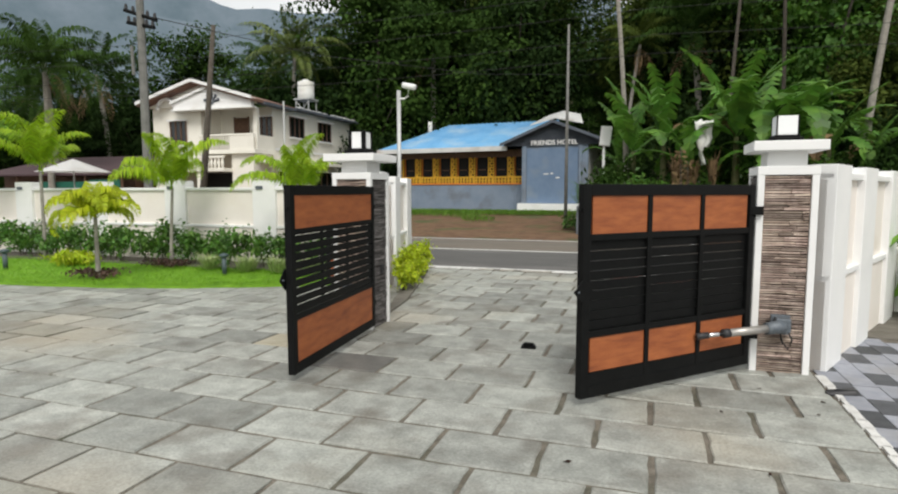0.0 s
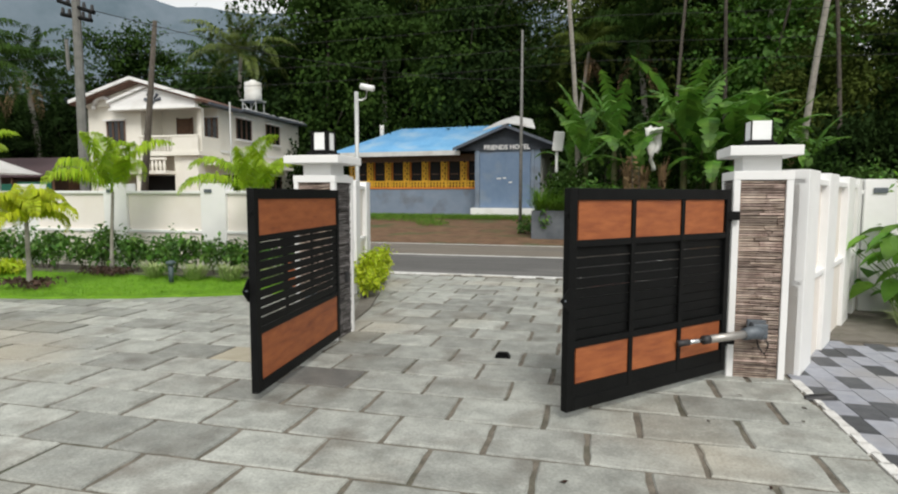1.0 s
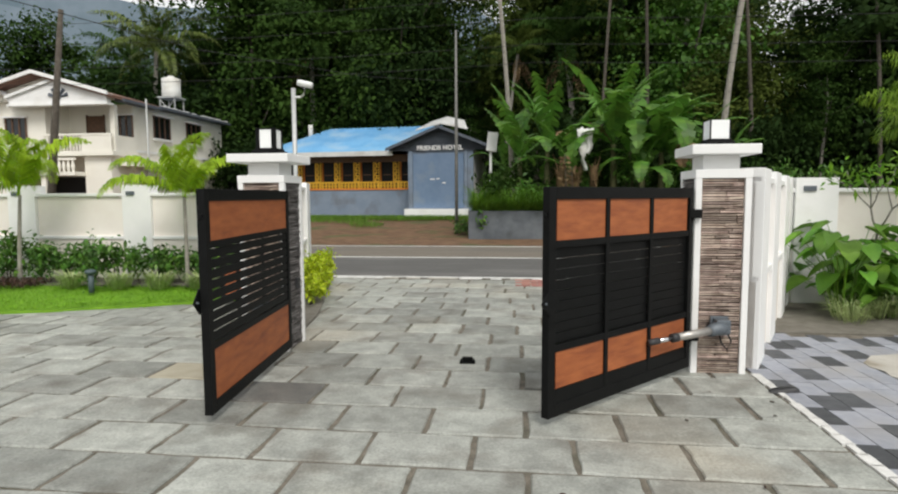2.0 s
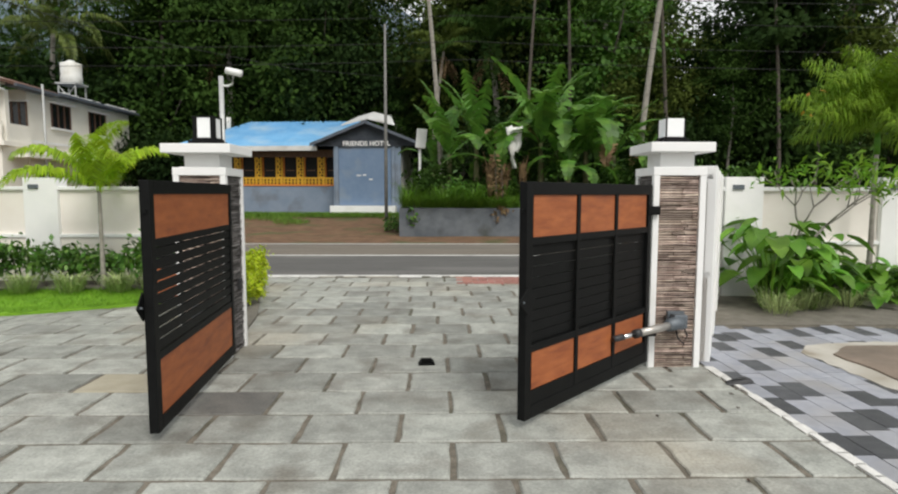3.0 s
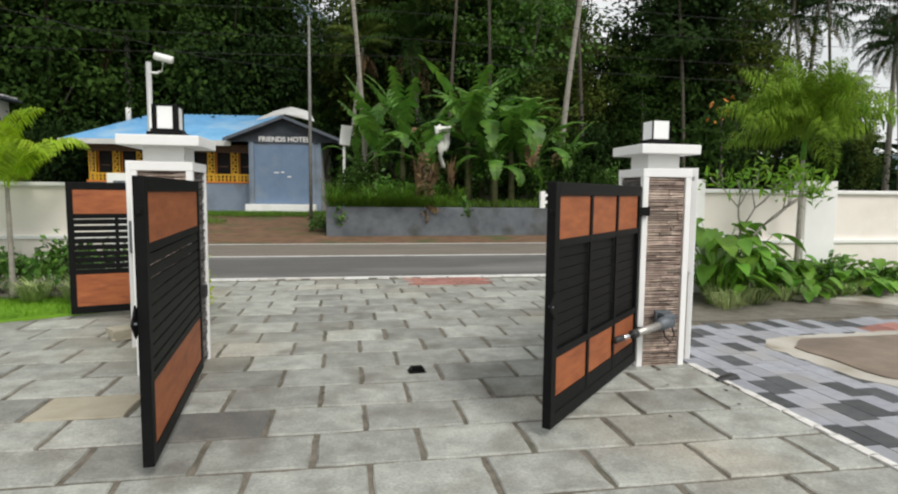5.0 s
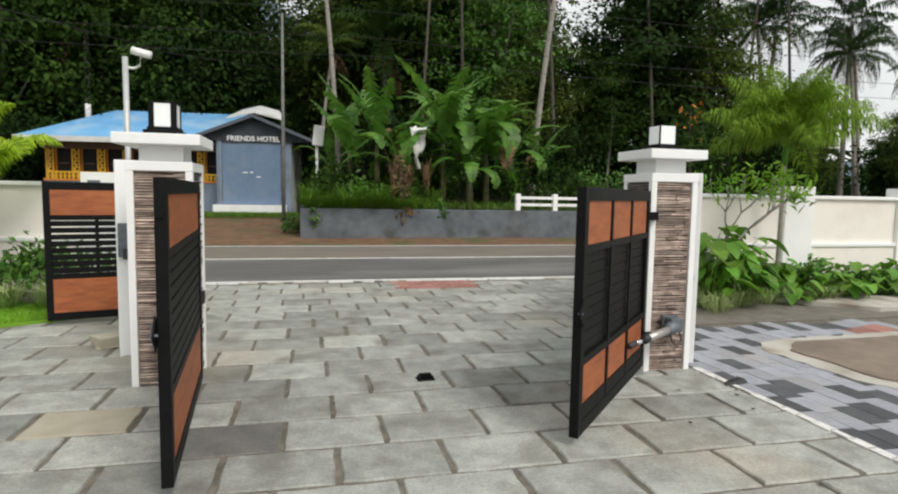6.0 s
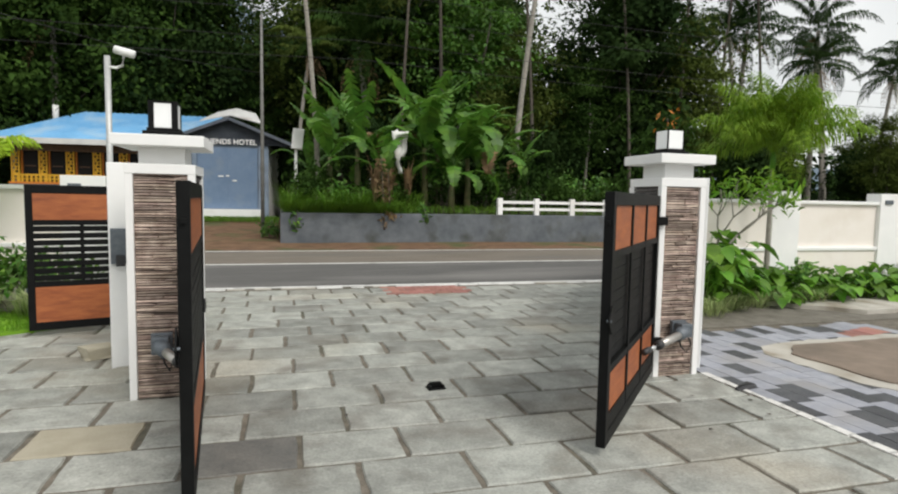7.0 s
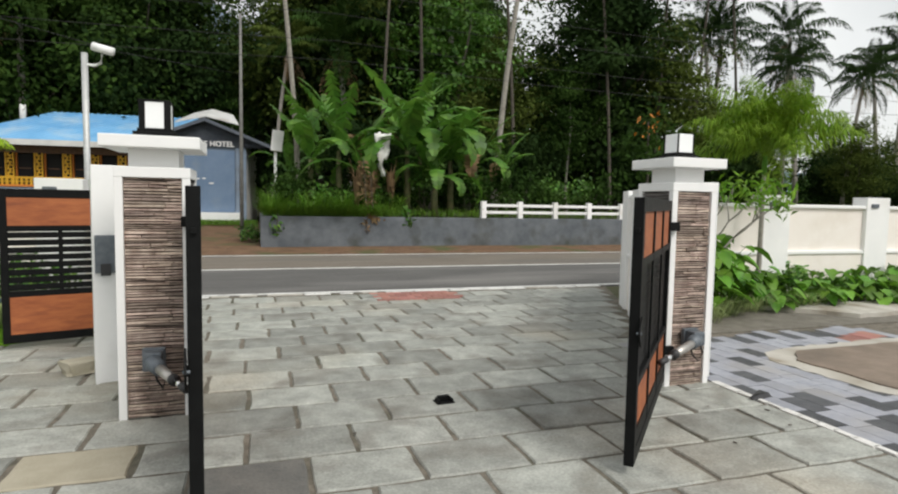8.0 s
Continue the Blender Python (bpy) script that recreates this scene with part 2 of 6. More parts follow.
M["leaf_areca"] = mk("areca_leaflet", (0.09, 0.23, 0.012), (0.19, 0.36, 0.025), 1.0, 0.45, 0.0, island=0.4, leaf=0.4)
M["leaf_banana"] = mk("banana_leaf", (0.055, 0.15, 0.016), (0.13, 0.28, 0.036), 1.2, 0.45, 0.2, 30, island=0.3, leaf=0.35)
M["leaf_foxtail"] = mk("foxtail_leaf", (0.11, 0.21, 0.018), (0.25, 0.39, 0.035), 1.6, 0.45, 0.0, island=0.3, leaf=0.35, spec=0.2)
M["banana_stem"] = mk("banana_stem", (0.05, 0.075, 0.02), (0.15, 0.13, 0.06), 4.0, 0.7, 0.2, 20)
M["leaf_dry"] = mk("dry_leaf", (0.16, 0.10, 0.05), (0.27, 0.18, 0.09), 2.0, 0.8, 0.0, island=0.3, leaf=0.2)
M["leaf_hedge"] = mk("hedge_leaf", (0.045, 0.125, 0.016), (0.12, 0.25, 0.034), 3, 0.45, 0.0, island=0.5, leaf=0.25)
M["leaf_big"] = mk("broad_leaf", (0.075, 0.20, 0.016), (0.17, 0.36, 0.032), 3, 0.42, 0.1, 30, island=0.35, leaf=0.3)
M["leaf_yellow"] = mk("yellow_shrub_leaf", (0.30, 0.42, 0.01), (0.50, 0.58, 0.02), 5, 0.5, 0.0, island=0.35, leaf=0.3)
M["leaf_pale"] = mk("pale_grass", (0.34, 0.44, 0.16), (0.56, 0.64, 0.32), 5, 0.55, 0.0, island=0.35, leaf=0.3)
M["leaf_maroon"] = mk("maroon_ground_cover", (0.05, 0.03, 0.02), (0.11, 0.055, 0.04), 5, 0.6, 0.0, island=0.4, leaf=0.2)
M["petal"] = mk("white_petal", (0.8, 0.8, 0.74), (0.85, 0.85, 0.8), 5, 0.5, 0.0, leaf=0.2)
M["petal_o"] = mk("orange_bract", (0.6, 0.16, 0.02), (0.7, 0.28, 0.03), 5, 0.5, 0.0, leaf=0.2)
# blue grey tint carries the distance haze in its base colour
M["hill"] = mk("hazed_hill", (0.11, 0.15, 0.18), (0.17, 0.21, 0.25), 0.012, 0.95, 0.0, spec=0.0)
M["letter"] = mk("white_lettering", (0.75, 0.76, 0.77), (0.8, 0.8, 0.8), 5, 0.5, 0.0)
M["bluegrey"] = mk("teal_grey_post", (0.045, 0.07, 0.08), (0.08, 0.11, 0.12), 8, 0.5, 0.1, 50)
M["cable"] = mk("cable_black", (0.012, 0.012, 0.013), (0.02, 0.02, 0.02), 8, 0.6, 0.0)

# ---------------------------------------------------------------- builders


def place(ob, m=None, parent=None):
    if parent is not None:
        ob.parent = parent
    if m is not None:
        ob.matrix_basis = m
    return ob


def part(name, bm, material, parent, label="", m=None, smooth=False):
    me = bpy.data.meshes.new(name)
    bm.to_mesh(me)
    bm.free()
    if smooth:
        me.polygons.foreach_set("use_smooth", [True] * len(me.polygons))
    me.materials.append(M[material] if isinstance(material, str) else material)
    ob = new(name, me)
    place(ob, m, parent)
    if label:
        tagged(ob, label)
    return ob


def thing(name, m, label, category, group="", kind=""):
    ob = new(name)
    ob.empty_display_size = 0.1
    ob.matrix_basis = m
    return tagged(ob, label, category, group, kind)


def box(x0, x1, y0, y1, z0, z1, bevel=0.0, bm=None):
    own = bmesh.new()
    bmesh.ops.create_cube(own, size=1.0)
    for v in own.verts:
        v.co = Vector(((x0 + x1) / 2 + v.co.x * (x1 - x0), (y0 + y1) / 2 + v.co.y * (y1 - y0), (z0 + z1) / 2 + v.co.z * (z1 - z0)))
    if bevel:
        bmesh.ops.bevel(own, geom=own.edges[:], offset=bevel, segments=2, affect='EDGES', profile=0.6)
    if bm is None:
        return own
    tmp = bpy.data.meshes.new("tmp")
    own.to_mesh(tmp)
    own.free()
    bm.from_mesh(tmp)
    bpy.data.meshes.remove(tmp)
    return bm


def tube(points, radii, sides=10, bm=None, cap=True):
    """A tube through points with a radius at each."""
    bm = bm or bmesh.new()
    pts = [Vector(p) for p in points]
    rings = []
    for i, p in enumerate(pts):
        d = (pts[min(i + 1, len(pts) - 1)] - pts[max(i - 1, 0)]).normalized()
        up = Vector((0, 0, 1)) if abs(d.z) < 0.95 else Vector((1, 0, 0))
        a = d.cross(up).normalized()
        b = d.cross(a).normalized()
        r = radii[i] if isinstance(radii, (list, tuple)) else radii
        rings.append([bm.verts.new(p + r * (math.cos(k * 2 * math.pi / sides) * a + math.sin(k * 2 * math.pi / sides) * b)) for k in range(sides)])
    for r0, r1 in zip(rings, rings[1:]):
        for k in range(sides):
            bm.faces.new((r0[k], r0[(k + 1) % sides], r1[(k + 1) % sides], r1[k]))
    if cap:
        bm.faces.new(rings[0][::-1])
        bm.faces.new(rings[-1])
    bmesh.ops.recalc_face_normals(bm, faces=bm.faces[:])
    return bm


def prism(poly, z0, z1):
    """A plan outline raised from z0 to z1."""
    bm = bmesh.new()
    lo = [bm.verts.new((x, y, z0)) for x, y in poly]
    hi = [bm.verts.new((x, y, z1)) for x, y in poly]
    bm.faces.new(lo[::-1])
    bm.faces.new(hi)
    for i in range(len(poly)):
        j = (i + 1) % len(poly)
        bm.faces.new((lo[i], lo[j], hi[j], hi[i]))
    bmesh.ops.recalc_face_normals(bm, faces=bm.faces[:])
    return bm


def quads(name, v, material, parent=None, label="", m=None):
    """One mesh of loose four-cornered faces from an array (n, 4, 3)."""
    v = np.asarray(v, dtype=np.float32).reshape(-1, 3)
    n = len(v) // 4
    me = bpy.data.meshes.new(name)
    me.vertices.add(n * 4)
    me.vertices.foreach_set("co", v.ravel())
    me.loops.add(n * 4)
    me.loops.foreach_set("vertex_index", np.arange(n * 4, dtype=np.int32))
    me.polygons.add(n)
    me.polygons.foreach_set("loop_start", np.arange(0, n * 4, 4, dtype=np.int32))
    me.update(calc_edges=True)
    me.validate()
    me.materials.append(M[material])
    ob = new(name, me)
    place(ob, m, parent)
    if label:
        tagged(ob, label)
    return ob


def unit(a):
    return a / np.maximum(np.linalg.norm(a, axis=-1, keepdims=True), 1e-6)


def leaves(rng, centres, size, width=0.45, up=0.4, outward=None, facing=None):
    """Pointed leaves, one per centre, with a folded rib."""
    n = len(centres)
    d = rng.normal(size=(n, 3))
    if outward is not None:
        d = d * 0.7 + outward
    d[:, 2] -= 0.25
    d = unit(d)
    nrm = rng.normal(size=(n, 3)) * (1 - up)
    nrm[:, 2] += up * 2
    if facing is not None:
        nrm = facing + rng.normal(size=(n, 3)) * 0.3
    side = unit(np.cross(d, nrm))
    nrm = np.cross(side, d)
    s = (size * rng.uniform(0.65, 1.35, size=n))[:, None]
    base = centres - d * s * 0.5
    tip = centres + d * s * 0.5 - np.array([0, 0, 1]) * s * 0.12
    mid = centres + nrm * s * 0.08
    return np.stack([base, mid + side * s * width * 0.5, tip, mid - side * s * width * 0.5], axis=1)


def frond(rng, start, yaw, length, rise, droop, leaflet, n, width=0.05, hang=0.5, vee=0.35, rach=0.02, curve=1.3, fluff=0.0):
    """An arching palm leaf: a rib and two rows of narrow leaflets."""
    t = np.linspace(0, 1, 15)
    ang = radians(rise) - radians(droop) * t ** curve
    step = length / 14
    px = np.concatenate([[0], np.cumsum(np.cos(ang[:-1]) * step)])
    pz = np.concatenate([[0], np.cumsum(np.sin(ang[:-1]) * step)])
    h = np.array([math.cos(yaw), math.sin(yaw), 0])
    s = np.array([-math.sin(yaw), math.cos(yaw), 0])
    p = np.array(start) + px[:, None] * h + pz[:, None] * np.array([0, 0, 1])
    out = []
    w = rach * (1 - 0.85 * t)
    for i in range(14):
        out.append([p[i] - s * w[i], p[i] + s * w[i], p[i + 1] + s * w[i + 1], p[i + 1] - s * w[i + 1]])
    u = np.linspace(0.12, 1.0, n)
    q = np.stack([np.interp(u, t, p[:, k]) for k in range(3)], axis=1)
    a = np.interp(u, t, ang)
    fw = np.cos(a)[:, None] * h + np.sin(a)[:, None] * np.array([0, 0, 1])
    nr = -np.sin(a)[:, None] * h + np.cos(a)[:, None] * np.array([0, 0, 1])
    ln = leaflet * (np.sin(np.pi * (0.14 + 0.82 * u)) ** 0.7)[:, None]
    for sg in (-1, 1):
        jit = rng.normal(scale=0.13, size=(n, 3))
        d = unit(sg * s + fw * 0.55 + nr * (vee + fluff * rng.uniform(-1, 1, (n, 1))) + jit)
        mid = q + d * ln * 0.5
        tip = q + unit(d + np.array([0, 0, -hang]) * 1.6) * ln * 0.5 + d * ln * 0.5 * (1 - hang * 0.5)
        wv = fw * width * ln
        out.extend(np.stack([q, mid - wv, tip, mid + wv], axis=1))
    return np.array(out)


def palm(name, m, height, radius, fronds, length, leaflet, n, mat, label, category="palm tree", lean=(0, 0), rise=(20, 75), droop=(70, 110), seed=0,
         bark="palmbark", hang=0.5, width=0.05, shaft=None, group="", dead=0, rach=0.02, vee=0.35, curve=1.3, fluff=0.0):
    """A palm: ringed tapering trunk and a crown of arching fronds."""
    rng = np.random.default_rng(seed)
    t = thing(name, m, label, category, group)
    k = 16
    pts = [(lean[0] * (i / k) ** 1.5, lean[1] * (i / k) ** 1.5, height * i / k) for i in range(k + 1)]
    rad = [radius * (1.35 - 0.35 * min(1, i / 3)) * (1 - 0.35 * i / k) * (1.04 if i % 2 else 0.98) for i in range(k + 1)]
    part("trunk", tube(pts, rad, 10), bark, t, smooth=True)
    top = np.array(pts[-1])
    if shaft:
        part("crownshaft", tube([tuple(top + (0, 0, -0.05)), tuple(top + (0, 0, shaft * 0.5)), tuple(top + (0, 0, shaft))], [radius * 0.95, radius * 0.9, radius * 0.5], 8), "leaf_areca", t, smooth=True)
        top = top + np.array([0, 0, shaft * 0.9])
    q = []
    for i in range(fronds):
        f = i / max(1, fronds - 1)
        q.append(frond(rng, top + rng.normal(scale=radius * 0.5, size=3), i * 2.399 + rng.uniform(-0.2, 0.2), length * rng.uniform(0.82, 1.1),
                       rise[1] + (rise[0] - rise[1]) * f + rng.uniform(-6, 6), rng.uniform(*droop), leaflet, n, width, hang, vee, rach, curve, fluff))
    quads("crown", np.concatenate(q), mat, t)
    if dead:
        q = [frond(rng, top - np.array([0, 0, 0.2]), rng.uniform(0, 6.28), length * 0.8, -40, 50, leaflet * 0.7, n // 2, width, 0.8, 0.0, rach) for i in range(dead)]
        quads("dead_frond", np.concatenate(q), "leaf_dry", t, "brown hanging dead fronds")
    return t


def tree(name, m, height, spread, mat, label, seed, leaf=0.42, clumps=70, per=85, base=0.35, trunk=0.22, category="tree", bark="bark"):
    """A broadleaf tree: tapered trunk, limbs and an uneven crown of leaf clumps with gaps."""
    rng = np.random.default_rng(seed)
    t = thing(name, m, label, category)
    bend = rng.normal(scale=0.35, size=(2,))
    pts = [(bend[0] * math.sin(i * 0.9), bend[1] * math.sin(i * 0.7), height * 0.85 * i / 8) for i in range(9)]
    part("trunk", tube(pts, [trunk * (1.3 if i == 0 else 1) * (1 - 0.09 * i) for i in range(9)], 8), bark, t, smooth=True)
    cs = []
    while len(cs) < clumps:
        u = rng.uniform(-1, 1, size=3)
        r = np.linalg.norm(u)
        if r > 1 or r < 0.35:
            continue
        wob = 0.75 + 0.35 * math.sin(3.1 * math.atan2(u[1], u[0]) + seed) + 0.2 * rng.normal()
        c = np.array([u[0] * spread * wob, u[1] * spread * wob, height * (base + (1 - base) * (u[2] * 0.5 + 0.5))])
        cs.append(c)
    cs = np.array(cs)
    for c in cs[:8]:
        z = max(height * base * 0.7, c[2] - rng.uniform(1.0, 2.5))
        i = min(7, int(z / (height * 0.85) * 8))
        a = Vector(pts[i])
        b = Vector(c)
        part("limb", tube([a, (a + b) / 2 + Vector((0, 0, -0.3)), b], [trunk * 0.4, trunk * 0.25, 0.03], 5), "bark", t, smooth=True)
    pos, outw, face = [], [], []
    for c in cs:
        r = rng.uniform(0.5, 1.2) * spread * 0.2
        p = rng.normal(size=(per, 3)) * np.array([r, r, r * 0.55])
        pos.append(c + p)
        outw.append(unit(p) * 0.6)
        face.append(unit(p) + unit(c - np.array([0, 0, height * 0.5]))[None, :] * 0.5 + np.array([0, 0, 0.7]))
    pos = np.concatenate(pos)
    quads("crown", leaves(rng, pos, leaf, 0.6, 0.45, np.concatenate(outw), np.concatenate(face)), mat, t)
    return t


def shrub(name, m, size, mat, label, seed, n=500, leaf=0.09, category="shrub", width=0.5, group="", stems=3, lump=6):
    """A shrub of stems and loose leaf clumps; size is its half extents and height."""
    rng = np.random.default_rng(seed)
    t = thing(name, m, label, category, group)
    c = np.stack([rng.uniform(-0.75, 0.75, lump) * size[0], rng.uniform(-0.75, 0.75, lump) * size[1], rng.uniform(0.35, 0.85, lump) * size[2]], axis=1)
    for i in range(min(stems, lump)):
        part("stem", tube([(c[i][0] * 0.3, c[i][1] * 0.3, -0.02), tuple(c[i] * (0.7, 0.7, 0.6)), tuple(c[i])], [0.012, 0.009, 0.004], 5), "bark", t)
    k = rng.integers(0, lump, n)
    p = c[k] + rng.normal(size=(n, 3)) * np.array([size[0] * 0.3, size[1] * 0.3, size[2] * 0.13])
    p[:, 2] = np.abs(p[:, 2]) + 0.02
    quads("foliage", leaves(rng, p, leaf, width, 0.45, unit(p - c[k]) * 0.5), mat, t)
    return t


def tuft(name, m, n, length, spread, mat, label, seed, width=0.012, category="grass", kind="", area=None):
    """A tuft (or a whole area) of arching blades."""
    rng = np.random.default_rng(seed)
    a = rng.uniform(0, 2 * np.pi, n)
    h = np.stack([np.cos(a), np.sin(a), np.zeros(n)], axis=1)
    s = np.stack([-np.sin(a), np.cos(a), np.zeros(n)], axis=1)
    if area is None:
        root = h * rng.uniform(0, 0.15, (n, 1)) * spread
    else:
        root = area(rng, n)
    ln = length * rng.uniform(0.5, 1.2, (n, 1))
    mid = root + h * ln * 0.25 * spread + np.array([0, 0, 1]) * ln * 0.7
    tip = root + h * ln * 0.75 * spread + np.array([0, 0, 1]) * ln * rng.uniform(0.5, 1.0, (n, 1))
    w = s * width
    v = np.stack([root - w * 0.6, mid - w * 0.5, tip, mid + w * 0.5], axis=1)
    ob = quads(name, v, mat, None, "", m)
    return tagged(ob, label, category, "", kind)


# ---------------------------------------------------------------- ground, paving, road


def ragged(poly, step, amp, seed):
    """The outline with points added along its edges, set off at random."""
    rg = random.Random(seed)
    out = []
    for i, p in enumerate(poly):
        q = poly[(i + 1) % len(poly)]
        n = max(1, int(math.dist(p, q) / step))
        out += [(p[0] + (q[0] - p[0]) * k / n + rg.uniform(-amp, amp), p[1] + (q[1] - p[1]) * k / n + rg.uniform(-amp, amp)) for k in range(n)]
    return out


def rise(x, y):
    """Height of the natural ground: level yard and road, a slope behind the road, forested hill beyond."""
    z = -0.035
    if y > 19.4:
        z += 0.42 * min(1.0, max(0.0, (y - 19.8) / 9.0))
    if y > 36:
        side = 1.0 / (1.0 + math.exp((x - 26) / 8.0))
        left = 0.35 + 0.65 / (1.0 + math.exp(-(x + 24) / 6.0))
        z += (y - 36) * 0.33 * side * left * min(1.0, (150 - min(y, 149)) / 60.0 + 0.2)
    return z


bm = bmesh.new()
xs = [-1500, -600, -300, -150, -100] + [-80 + 5 * i for i in range(33)] + [100, 150, 300, 600, 1500]
ys = [-1500, -400, -100, -30, 0, 12, 19.4, 20, 22, 25, 28.8, 32, 36] + [41 + 5 * i for i in range(22)] + [170, 220, 400, 900, 1500]
grid = [[bm.verts.new((x, y, rise(x, y))) for x in xs] for y in ys]
for j in range(len(ys) - 1):
    for i in range(len(xs) - 1):
        bm.faces.new((grid[j][i], grid[j][i + 1], grid[j + 1][i + 1], grid[j + 1][i]))
tagged(part("ground", bm, "ground", None, "earth ground reaching to the wooded hill", smooth=True), "", "ground", "", "structure")

tagged(part("paving_bed", prism([(-16, -6), (1.46, -6), (1.46, 6.0), (4.1, 11.62), (-16, 11.62)], -0.06, -0.012), "mortar", None, "dark mortar bed between paving slabs"), "", "paving", "", "structure")
pavement = thing("pavement", pose(0, 0, 0), "grey rectangular stone slabs with dark joints", "pavement", "", "structure")
road = thing("road", pose(0, 0, 0), "grey asphalt two lane road with white lines", "road", "", "structure")
part("asphalt", box(-220, 220, 11.68, 19.25, -0.10, -0.012), "asphalt", road)
part("edge_line", box(-220, 220, 11.80, 11.92, -0.02, -0.007), "line", road, "worn white edge line")
part("far_lane", box(-220, 220, 15.67, 18.95, -0.03, -0.008), "dusty", road, "dusty brownish asphalt lane")
part("far_edge_line", box(-220, 220, 18.95, 19.07, -0.02, -0.005), "line", road, "worn white edge line")
part("centre_line", box(-220, 220, 15.55, 15.67, -0.02, -0.007), "line", road, "white centre line")

# earth verge across the road, from the asphalt to the hotel
bm = bmesh.new()
vx = [-60 + 2.0 * i for i in range(61)]
vy = [19.22, 19.6, 20.2, 21.2, 22.5, 24, 26, 28.0, 30.5, 33.5]
gg = [[bm.verts.new((x, y, rise(x, y) + 0.03 + (0.05 * noise.noise((x * 0.4, y * 0.7, 0)) if j > 0 else -0.02))) for x in vx] for j, y in enumerate(vy)]
for j in range(len(vy) - 1):
    for i in range(len(vx) - 1):
        bm.faces.new((gg[j][i], gg[j][i + 1], gg[j + 1][i + 1], gg[j + 1][i]))
tagged(part("earth_verge", bm, "dirt", None, "bare brown earth verge beside the road", smooth=True), "", "verge", "", "structure")

# lawn with its curved edge
edge = [(-16, 6.95), (-12.5, 6.95), (-10.5, 7.05), (-8.5, 7.35), (-7.2, 7.75), (-6.2, 8.2), (-5.4, 8.6), (-4.75, 8.95), (-4.9, 10.7), (-16, 10.7)]
tagged(part("lawn", prism(edge, -0.03, 0.035), "lawn", None, "bright green mown lawn with a curved edge"), "", "lawn", "", "structure")


def lawn_area(rng, n):
    x = rng.uniform(-14.5, -4.8, n)
    e = np.interp(x, [p[0] for p in edge[:8]], [p[1] for p in edge[:8]])
    y = e + (10.0 - e) * rng.uniform(0, 1, n) ** 1.3
    return np.stack([x, y, np.full(n, 0.034)], axis=1)


tuft("grass", None, 42000, 0.055, 0.8, "blade", "short bright green lawn grass", 11, 0.006, "grass", "stuff", lawn_area)
tagged(part("planting_bed", prism([(-16, 9.75), (-10, 9.8), (-6, 9.9), (-4.7, 9.7), (-4.75, 10.75), (-16, 10.75)], 0.0, 0.06), "soil", None, "dark soil bed along the boundary wall"), "", "planting bed", "", "structure")
tagged(part("street_bed", prism([(-3.12, 6.62), (-3.3, 7.9), (-3.75, 9.6), (-4.15, 11.0), (-4.6, 11.2), (-3.6, 8.2)], -0.03, 0.03), "soil", None, "narrow soil bed at the foot of the wall"), "", "planting bed", "", "structure")
tagged(part("soil_yard", prism([(1.6, 7.5), (2.4, 7.42), (9, 7.42), (16, 7.4), (16, 9.6), (3.3, 9.6), (2.75, 8.4)], -0.05, 0.012), "soil", None, "grey brown soil strip with loose grit"), "", "planting bed", "", "structure")

# ---------------------------------------------------------------- gate pillars


def ledge(w, h, seed):
    """Stacked thin stone strips covering w by h, standing out unevenly from a plane facing -y."""
    rng = random.Random(seed)
    bm = bmesh.new()
    z = 0.0
    while z < h - 0.008:
        dz = min(rng.uniform(0.015, 0.026), h - z)
        if h - z - dz < 0.012:
            dz = h - z
        x = 0.0
        tilt = 0.0
        while x < w - 0.005:
            dx = min(rng.uniform(0.10, 0.32), w - x)
            if w - x - dx < 0.05:
                dx = w - x
            d = rng.uniform(0.006, 0.022)
            nxt = rng.uniform(-0.006, 0.006)
            g = rng.uniform(0.003, 0.007)
            za, zb = z + max(0.0, tilt), z + max(0.0, nxt)
            ta, tb = max(z + dz - g + tilt, za + 0.006), max(z + dz - g + nxt, zb + 0.006)
            q = [bm.verts.new(c) for c in ((x, 0, za), (x + dx - 0.002, 0, zb), (x + dx - 0.002, 0, tb), (x, 0, ta),
                                           (x + 0.003, -d, za + 0.003), (x + dx - 0.005, -d * rng.uniform(0.6, 1.2), zb + 0.003),
                                           (x + dx - 0.005, -d, tb - 0.001), (x + 0.003, -d * rng.uniform(0.6, 1.2), ta - 0.001))]
            for f in ((4, 5, 6, 7), (0, 1, 5, 4), (1, 2, 6, 5), (2, 3, 7, 6), (3, 0, 4, 7)):
                bm.faces.new([q[i] for i in f])
            x += dx
            tilt = nxt
        z += dz
    return bm


